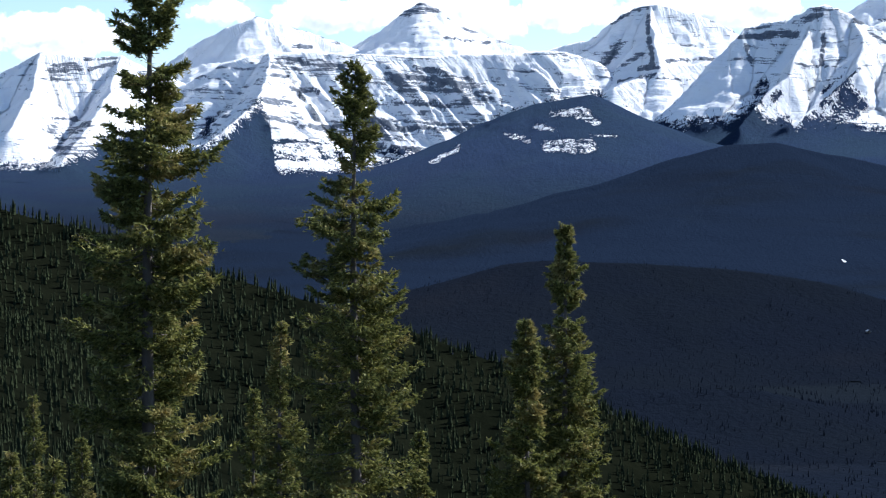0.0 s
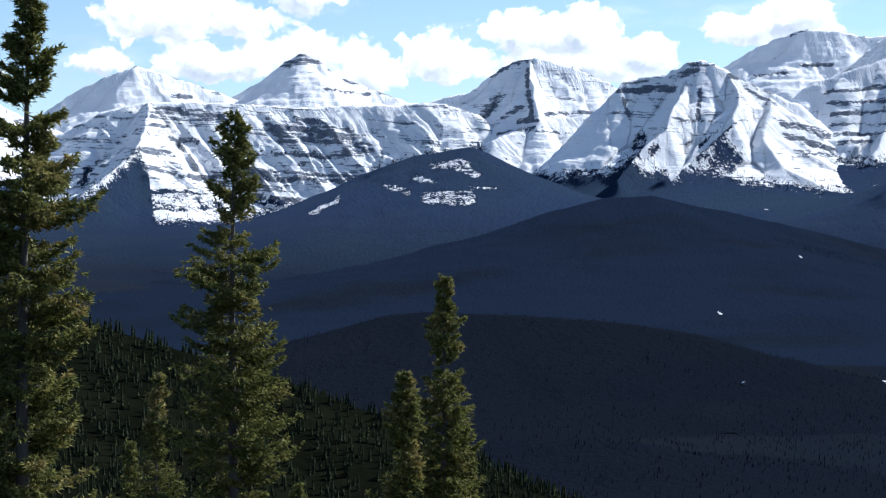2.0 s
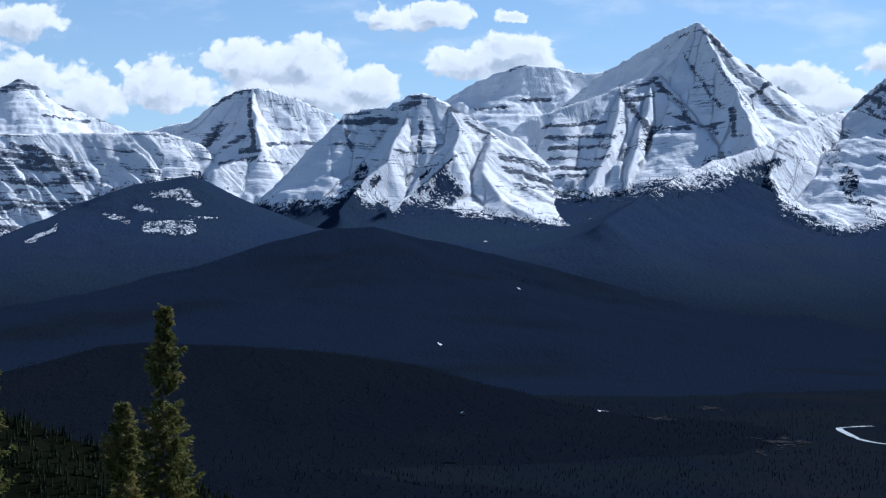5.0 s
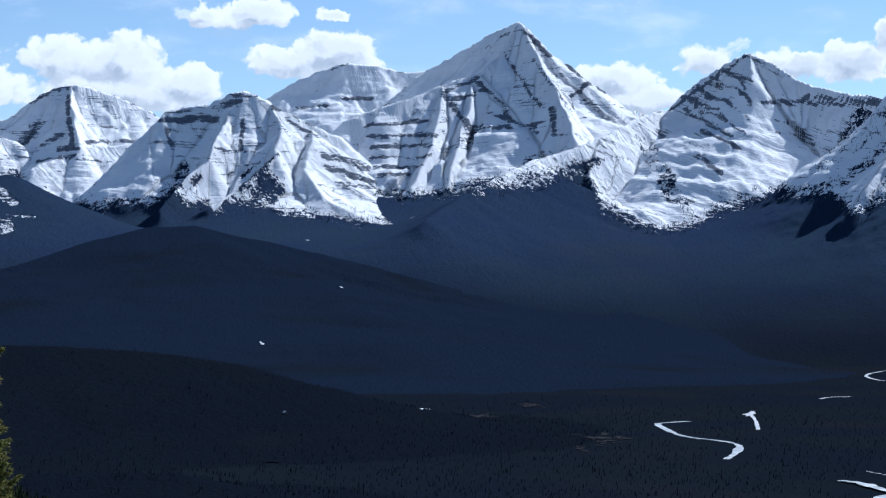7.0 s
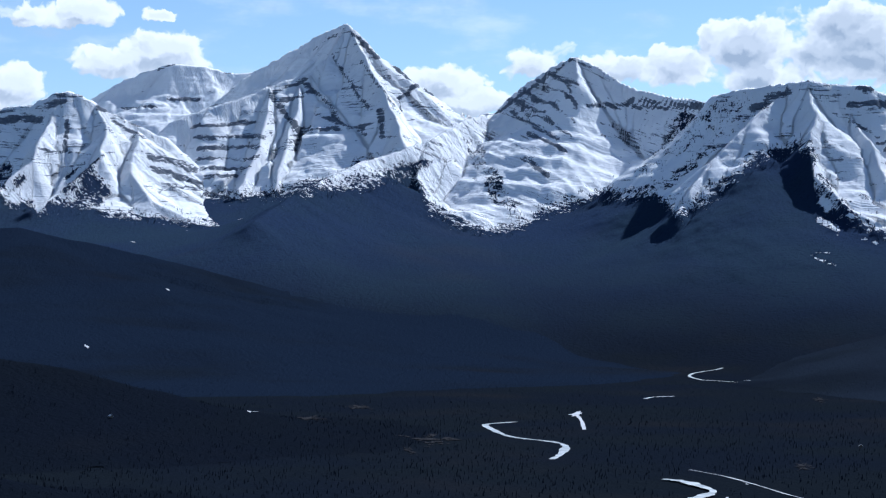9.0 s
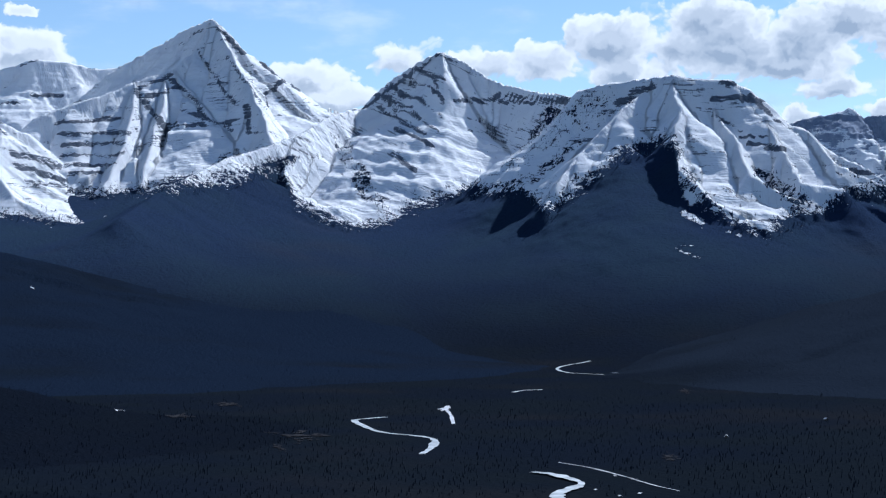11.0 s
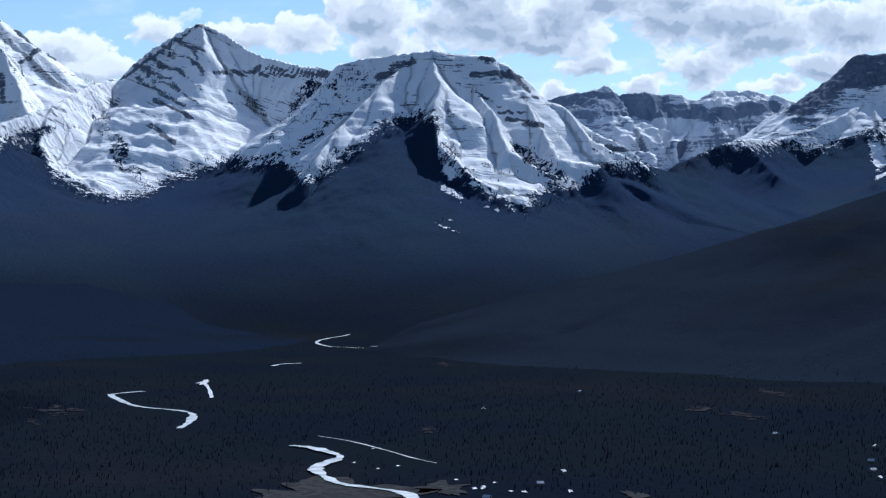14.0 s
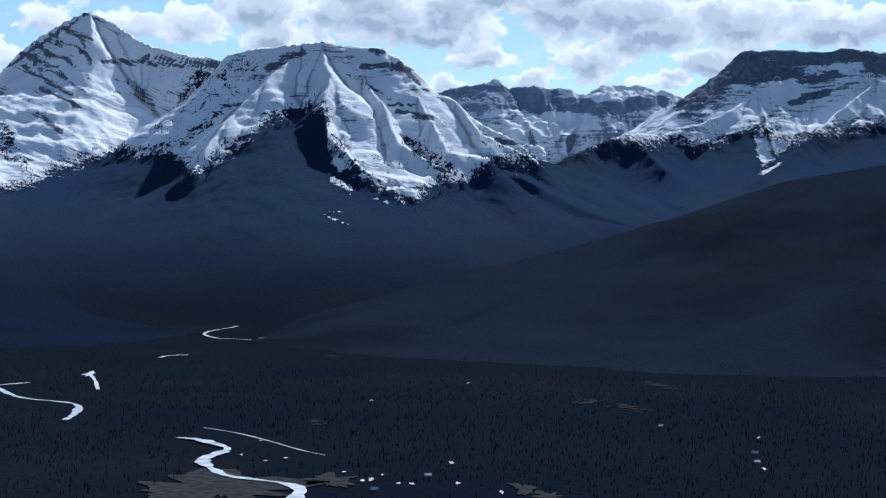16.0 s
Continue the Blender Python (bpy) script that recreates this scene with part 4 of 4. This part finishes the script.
# ---- woods: uncountable conifers, joined stand by stand ----
def conifer_shape(layers, sides, seed):
    """A low conifer of ragged skirts, one metre high."""
    rng = np.random.default_rng(seed)
    verts, faces = [], []
    for k in range(layers):
        lo, hi = 0.06 + 0.9 * k / layers, min(1.0, 0.06 + 0.9 * (k + 1.75) / layers)
        r = 0.15 * (1 - 0.92 * k / layers) * rng.uniform(0.85, 1.15)
        a = np.arange(sides) * 2 * np.pi / sides + rng.uniform(0, 6)
        rr = r * rng.uniform(0.5, 1.3, sides)
        base = len(verts)
        verts += [(rr[i] * math.cos(a[i]), rr[i] * math.sin(a[i]), lo + rng.uniform(-0.03, 0.03)) for i in range(sides)] + [(0, 0, hi)]
        faces += [(base + i, base + (i + 1) % sides, base + sides) for i in range(sides)]
    return np.array(verts), np.array(faces)


def woods(name, label, xs, ys, sizes, layers, sides, mat, seed, sink=0.3):
    rng = np.random.default_rng(seed)
    n = len(xs)
    zs = height_at(xs, ys) - sink
    shapes = [conifer_shape(layers, sides, seed + i) for i in range(5)]
    kinds = rng.integers(0, 5, n)
    turns = rng.uniform(0, 6.28, n)
    slim = rng.uniform(0.75, 1.2, n)
    pieces, base = [], 0
    for k, (v, f) in enumerate(shapes):
        w = kinds == k
        c, s = np.cos(turns[w])[:, None], np.sin(turns[w])[:, None]
        size, wide = sizes[w][:, None], (sizes[w] * slim[w])[:, None]
        px = xs[w][:, None] + wide * (v[None, :, 0] * c - v[None, :, 1] * s)
        py = ys[w][:, None] + wide * (v[None, :, 0] * s + v[None, :, 1] * c)
        pz = zs[w][:, None] + size * v[None, :, 2]
        places = np.stack([px, py, pz], -1).reshape(-1, 3)
        corners = (f[None] + (np.arange(w.sum()) * len(v))[:, None, None]).reshape(-1, 3)
        pieces.append((places, corners))
    ob = new(name, mesh_of(name, *merge(pieces)))
    ob.data.materials.append(mat)
    return tagged(ob, label, "forest", kind="stuff")


def spread_over(rng, n, az_lo, az_hi, r_lo, r_hi):
    """Places strewn evenly over a sector of the land round the standpoint's hill."""
    a = np.radians(rng.uniform(az_lo, az_hi, n))
    r = np.sqrt(rng.uniform(r_lo ** 2, r_hi ** 2, n))
    return r * np.sin(a), r * np.cos(a)


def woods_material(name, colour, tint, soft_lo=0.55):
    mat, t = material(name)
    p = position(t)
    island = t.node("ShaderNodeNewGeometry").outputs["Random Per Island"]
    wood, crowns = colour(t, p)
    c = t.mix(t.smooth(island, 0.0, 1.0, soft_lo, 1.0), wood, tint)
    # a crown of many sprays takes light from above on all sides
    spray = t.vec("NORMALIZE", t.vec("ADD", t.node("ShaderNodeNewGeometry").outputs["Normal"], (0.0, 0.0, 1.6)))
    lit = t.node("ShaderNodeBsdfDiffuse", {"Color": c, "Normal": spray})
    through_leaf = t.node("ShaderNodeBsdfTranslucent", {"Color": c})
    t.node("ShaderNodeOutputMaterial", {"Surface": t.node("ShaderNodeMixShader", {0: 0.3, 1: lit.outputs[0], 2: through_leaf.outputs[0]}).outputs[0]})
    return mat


# far tint is lifted and blued: haze, and light the unlit crowns lack
WOODS = woods_material("hazed_far_spruces", hazed_forest_colour, (0.095, 0.145, 0.225))
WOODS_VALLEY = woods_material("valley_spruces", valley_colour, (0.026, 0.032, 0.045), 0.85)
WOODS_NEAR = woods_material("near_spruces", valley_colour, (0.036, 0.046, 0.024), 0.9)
RIVERS = []


def ribbon(name, label, category, line, width, mat, lift=0.35, kind="structure", seed=0):
    """A winding strip that lies on the ground, uneven in width."""
    line = np.array(line, float)
    t = np.arange(len(line))
    tt = np.linspace(0, len(line) - 1, (len(line) - 1) * 14 + 1)
    # Catmull-Rom through the bends
    ext = np.vstack([2 * line[0] - line[1], line, 2 * line[-1] - line[-2]])
    i = np.minimum(tt.astype(int), len(line) - 2)
    f = (tt - i)[:, None]
    a, b, c, d = ext[i], ext[i + 1], ext[i + 2], ext[i + 3]
    q = 0.5 * (2 * b + (c - a) * f + (2 * a - 5 * b + 4 * c - d) * f ** 2 + (3 * b - a - 3 * c + d) * f ** 3)
    RIVERS.append((q, width))
    w = np.gradient(q, axis=0)
    w /= np.linalg.norm(w, axis=1, keepdims=True)
    n = np.stack([-w[:, 1], w[:, 0]], 1)
    cross = np.linspace(-1, 1, 5)
    wide = width * (0.8 + 0.55 * fbm(tt * 0.9 + seed, tt * 0 + 3.1, 2, seed + 9))[:, None]
    rag = np.stack([0.35 * fbm(tt * 3.1, tt * 0 + s, 2, seed + s) for s in range(5)], 1)
    off = wide * (cross[None] + rag * np.abs(cross)[None])
    X, Y = q[:, :1] + n[:, :1] * off, q[:, 1:] + n[:, 1:] * off
    Z = height_at(X.ravel(), Y.ravel()).reshape(X.shape) + lift
    ob = mesh_from_grid(name, X, Y, Z, np.ones(X.shape, bool), mat)
    return tagged(ob, label, category, kind=kind)


def patch(name, label, category, x, y, rx, ry, mat, turn=0.0, lift=0.5, seed=0):
    """An open patch on the valley floor with a ragged rim."""
    whole = mat is OLD_SNOW or mat is GRAVEL
    a, k = np.meshgrid(np.linspace(0, 2 * np.pi, 97), np.linspace(0, 1, 6 if whole else 22))
    rim = 1 + 0.75 * fbm(np.cos(a) * 1.6 + seed, np.sin(a) * 1.6, 3, seed)
    px, py = rx * k * rim * np.cos(a), ry * k * rim * np.sin(a)
    c, s = math.cos(radians(turn)), math.sin(radians(turn))
    X, Y = x + px * c - py * s, y + px * s + py * c
    Z = height_at(X.ravel(), Y.ravel()).reshape(X.shape) + lift
    RIVERS.append((np.array([[x, y]]), (0.8 if mat is OLD_SNOW or mat is GRAVEL else 0.15) * min(rx, ry)))
    # shrubs and trees break it up, more so towards the rim
    keep = np.ones(X.shape, bool) if whole else fbm(X / (0.55 * rx), Y / (0.3 * ry), 4, seed) + 0.75 * (1 - k) > 0.2
    ob = mesh_from_grid(name, X, Y, Z, keep, mat)
    return tagged(ob, label, category, kind="structure")


def plain(name, a, b, scale, rough=0.9, specular=0.2):
    mat, t = material(name)
    n = t.noise(position(t), scale, 4.0, 0.6)
    finish(t, t.mix(t.smooth(n, 0.35, 0.65), a, b), rough, n, 0.3, 0.4, specular)
    return mat


ICE = plain("river_ice", (0.26, 0.29, 0.30), (0.50, 0.53, 0.54), 0.09, 0.5, 0.4)
GRAVEL = plain("river_gravel", (0.026, 0.027, 0.029), (0.048, 0.048, 0.050), 0.2, 1.0, 0.0)
OLD_SNOW = plain("old_snow", (0.35, 0.36, 0.38), (0.60, 0.61, 0.64), 0.12)
DRY_GRASS = plain("dry_grass_and_shrubs", (0.020, 0.021, 0.025), (0.042, 0.042, 0.046), 0.12, 1.0, 0.0)
patch('gravel_bar', 'brown-grey gravel bar inside the river bend', 'gravel bar', 430, 776, 32, 60, GRAVEL, turn=-32, seed=3)
patch('gravel_bar', 'pale gravel beside the frozen river', 'gravel bar', 488, 779, 12, 25, GRAVEL, turn=-32, seed=4)
ribbon('river', 'frozen pale river winding over the valley floor', 'river', [(521, 990), (525, 977), (522, 950), (515, 923), (498, 904), (478, 882), (464, 847), (456, 817), (460, 794), (463, 777), (457, 754), (434, 723), (414, 705)], 3.4, ICE, lift=0.9, seed=1)
ribbon('river', 'bright frozen river bend among dark spruces', 'river', [(627, 1436), (606, 1427), (589, 1410), (572, 1347), (564, 1309), (564, 1285), (570, 1263), (572, 1239), (564, 1211), (540, 1165), (516, 1127)], 2.9, ICE, lift=0.35, seed=2)
ribbon('river', 'far frozen river loop in the forest', 'river', [(1224, 2171), (1180, 2141), (1130, 2083), (1110, 2015), (1117, 1982), (1107, 1901)], 2.2, ICE, lift=0.35, seed=3)
ribbon('road', 'straight snowy track through the woods', 'road', [(564, 1039), (564, 999), (556, 947), (547, 903), (544, 873)], 0.8, OLD_SNOW, lift=0.35, seed=4)
patch('snow_patch', 'small white snow clearing in dark forest', 'snow', 713, 1509, 4, 28, OLD_SNOW, turn=-29, seed=5)
ribbon('snow_strip', 'thin snow-filled gully in dark forest', 'snow', [(707, 1496), (679, 1428), (642, 1346)], 1.8, OLD_SNOW, lift=0.35, seed=6)
ribbon('snow_strip', 'thin snow strip in dark forest', 'snow', [(865, 1681), (890, 1709), (915, 1717)], 2.2, OLD_SNOW, lift=0.35, seed=7)
patch('snow_patch', 'snow-covered clearing with dry grass', 'snow', 411, 1435, 4, 22, OLD_SNOW, turn=-15, seed=8)
patch('snow_patch', 'snow-covered clearing with dry grass', 'snow', 434, 1477, 7, 24, OLD_SNOW, turn=-15, seed=9)
patch('meadow', 'dry pale meadow in dark forest', 'meadow', 479, 1511, 13, 44, DRY_GRASS, turn=-15, seed=10)
patch('meadow', 'dry pale meadow in dark forest', 'meadow', 571, 1647, 9, 38, DRY_GRASS, turn=-14, seed=11)
patch('meadow', 'dry brown shrubs beside the river', 'meadow', 498, 1291, 15, 43, DRY_GRASS, turn=-15, seed=12)
patch('meadow', 'dry brown shrubs beside the river', 'meadow', 455, 1217, 4, 34, DRY_GRASS, turn=-16, seed=13)
patch('meadow', 'dry pale meadow in dark forest', 'meadow', 1017, 1620, 6, 46, DRY_GRASS, turn=-28, seed=14)
patch('meadow', 'dry brown clearing in the woods', 'meadow', 877, 1022, 10, 41, DRY_GRASS, turn=-30, seed=15)
patch('meadow', 'dry brown clearing in the woods', 'meadow', 883, 1073, 12, 34, DRY_GRASS, turn=-30, seed=16)
patch('meadow', 'dry brown clearing in the woods', 'meadow', 1033, 1170, 10, 42, DRY_GRASS, turn=-30, seed=17)
patch('meadow', 'tan clearing beside the valley track', 'meadow', 546, 708, 5, 20, GRAVEL, turn=-32, seed=18)
patch('meadow', 'tan clearing beside the valley track', 'meadow', 539, 680, 6, 13, GRAVEL, turn=-32, seed=19)
patch('meadow', 'dry brown shrubs in dark forest', 'meadow', 640, 1037, 5, 30, DRY_GRASS, turn=-31, seed=20)
patch('snow_patch', 'small snow patch beside valley woods', 'snow', 508, 774, 1, 4, OLD_SNOW, turn=-32, seed=40)
patch('snow_patch', 'small snow patch beside valley woods', 'snow', 501, 771, 1, 4, OLD_SNOW, turn=-32, seed=41)
patch('snow_patch', 'small snow patch beside valley woods', 'snow', 513, 748, 1, 4, OLD_SNOW, turn=-32, seed=42)
patch('snow_patch', 'small snow patch beside valley woods', 'snow', 532, 739, 1, 4, OLD_SNOW, turn=-32, seed=43)
patch('snow_patch', 'small snow patch beside valley woods', 'snow', 529, 702, 1, 4, OLD_SNOW, turn=-32, seed=44)
patch('snow_patch', 'small snow patch on the forested slope', 'snow', 740, 3299, 3, 7, OLD_SNOW, seed=61)
patch('snow_patch', 'small snow patch on the forested slope', 'snow', 925, 3306, 3, 9, OLD_SNOW, seed=62)
patch('snow_patch', 'small snow patch on the forested slope', 'snow', 441, 2197, 2, 5, OLD_SNOW, seed=63)
patch('snow_patch', 'small snow patch on the forested slope', 'snow', 609, 2517, 2, 5, OLD_SNOW, seed=64)
for k, (sx, sy) in enumerate([(508, 896), (553, 954), (505, 866), (520, 872), (512, 804), (504, 769), (521, 785), (509, 753)]):
    patch('snow_patch', 'small snow patch beside valley woods', 'snow', sx, sy, 0.8, 2.5, OLD_SNOW, turn=-32, seed=70 + k)
HOUSES = [(908, 1248), (484, 735), (534, 766), (572, 801), (751, 1145), (797, 899), (737, 758), (707, 726), (685, 699), (794, 813), (279, 1309)]


def clear_of_water(xs, ys, margin=5.0):
    """Leaves out trees on the water and on the open, low banks on its valley side."""
    keep = np.ones(len(xs), bool)
    for q, width in RIVERS:
        for x, y in q[::2]:
            r = math.hypot(x, y)
            bank = 0.045 * r
            along = np.clip(((x - xs) * x + (y - ys) * y) / r, 0, bank)
            keep &= (xs + along * x / r - x) ** 2 + (ys + along * y / r - y) ** 2 > (width + margin) ** 2
    for x, y in CABIN_PLOTS:
        keep &= (xs - x) ** 2 + (ys - y) ** 2 > 5.5 ** 2
    return xs[keep], ys[keep]


CABIN_PLOTS = []
for hx, hy in HOUSES:
    CABIN_PLOTS.append((hx, hy))
rng = np.random.default_rng(77)
xs, ys = spread_over(rng, 15000, -21, 15, 110, 720)
xs, ys = clear_of_water(xs, ys)
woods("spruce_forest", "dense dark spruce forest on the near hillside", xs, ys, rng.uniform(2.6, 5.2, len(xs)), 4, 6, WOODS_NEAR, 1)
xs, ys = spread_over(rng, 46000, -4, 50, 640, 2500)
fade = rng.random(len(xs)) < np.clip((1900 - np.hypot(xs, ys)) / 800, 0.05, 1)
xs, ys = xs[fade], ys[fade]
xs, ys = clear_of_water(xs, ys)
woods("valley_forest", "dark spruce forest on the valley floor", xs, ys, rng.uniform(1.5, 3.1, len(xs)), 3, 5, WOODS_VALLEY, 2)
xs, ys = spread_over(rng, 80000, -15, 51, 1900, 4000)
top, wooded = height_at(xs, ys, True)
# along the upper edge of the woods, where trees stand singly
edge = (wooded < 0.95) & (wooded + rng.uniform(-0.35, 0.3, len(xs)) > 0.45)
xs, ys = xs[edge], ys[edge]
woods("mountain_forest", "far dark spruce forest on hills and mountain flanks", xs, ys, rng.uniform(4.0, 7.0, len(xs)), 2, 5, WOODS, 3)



# ---- small cabins in the valley ----
ROOF = plain("snowy_roof", (0.40, 0.41, 0.43), (0.62, 0.63, 0.65), 0.5)
TIMBER = plain("weathered_timber", (0.10, 0.085, 0.07), (0.2, 0.17, 0.14), 1.2)


def cabin():
    """A small gabled cabin: walls, overhanging roof, door and two windows."""
    house = tagged(new("cabin"), "small timber cabin with a snow-white gabled roof", "house", "cabins in the valley")
    w, d, h, r = 1.05, 1.4, 1.3, 2.1
    v = np.array([(-w, -d, 0), (w, -d, 0), (w, d, 0), (-w, d, 0), (-w, -d, h), (w, -d, h), (w, d, h), (-w, d, h), (0, -d, r - 0.15), (0, d, r - 0.15)], float)
    body = bpy.data.meshes.new("wall")
    body.from_pydata(v.tolist(), [], [(0, 1, 5, 8, 4), (2, 3, 7, 9, 6), (1, 2, 6, 5), (3, 0, 4, 7)])
    part("wall", body, TIMBER, house)
    o, e, th = w + 0.3, d + 0.35, 0.15
    eave = h - 0.3 * (r - h) / w
    for side in (-1, 1):
        rv = [(side * o, -e, eave), (side * o, e, eave), (0, e, r), (0, -e, r), (side * o, -e, eave + th), (side * o, e, eave + th), (0, e, r + th), (0, -e, r + th)]
        roof = bpy.data.meshes.new("roof_slope")
        roof.from_pydata(rv, [], [(0, 1, 2, 3), (4, 5, 6, 7), (0, 1, 5, 4), (1, 2, 6, 5), (2, 3, 7, 6), (3, 0, 4, 7)])
        part("roof_slope", roof, ROOF, house, "snow-covered roof slope")
    return house


first = None
for k, (hx, hy) in enumerate(HOUSES):
    place = pose(hx, hy, float(height_at(hx, hy)[0]) + 0.02, 0, 0, (37 * k) % 180)
    if first is None:
        first = cabin()
        first.matrix_basis = place
    else:
        copy_thing(first, place)
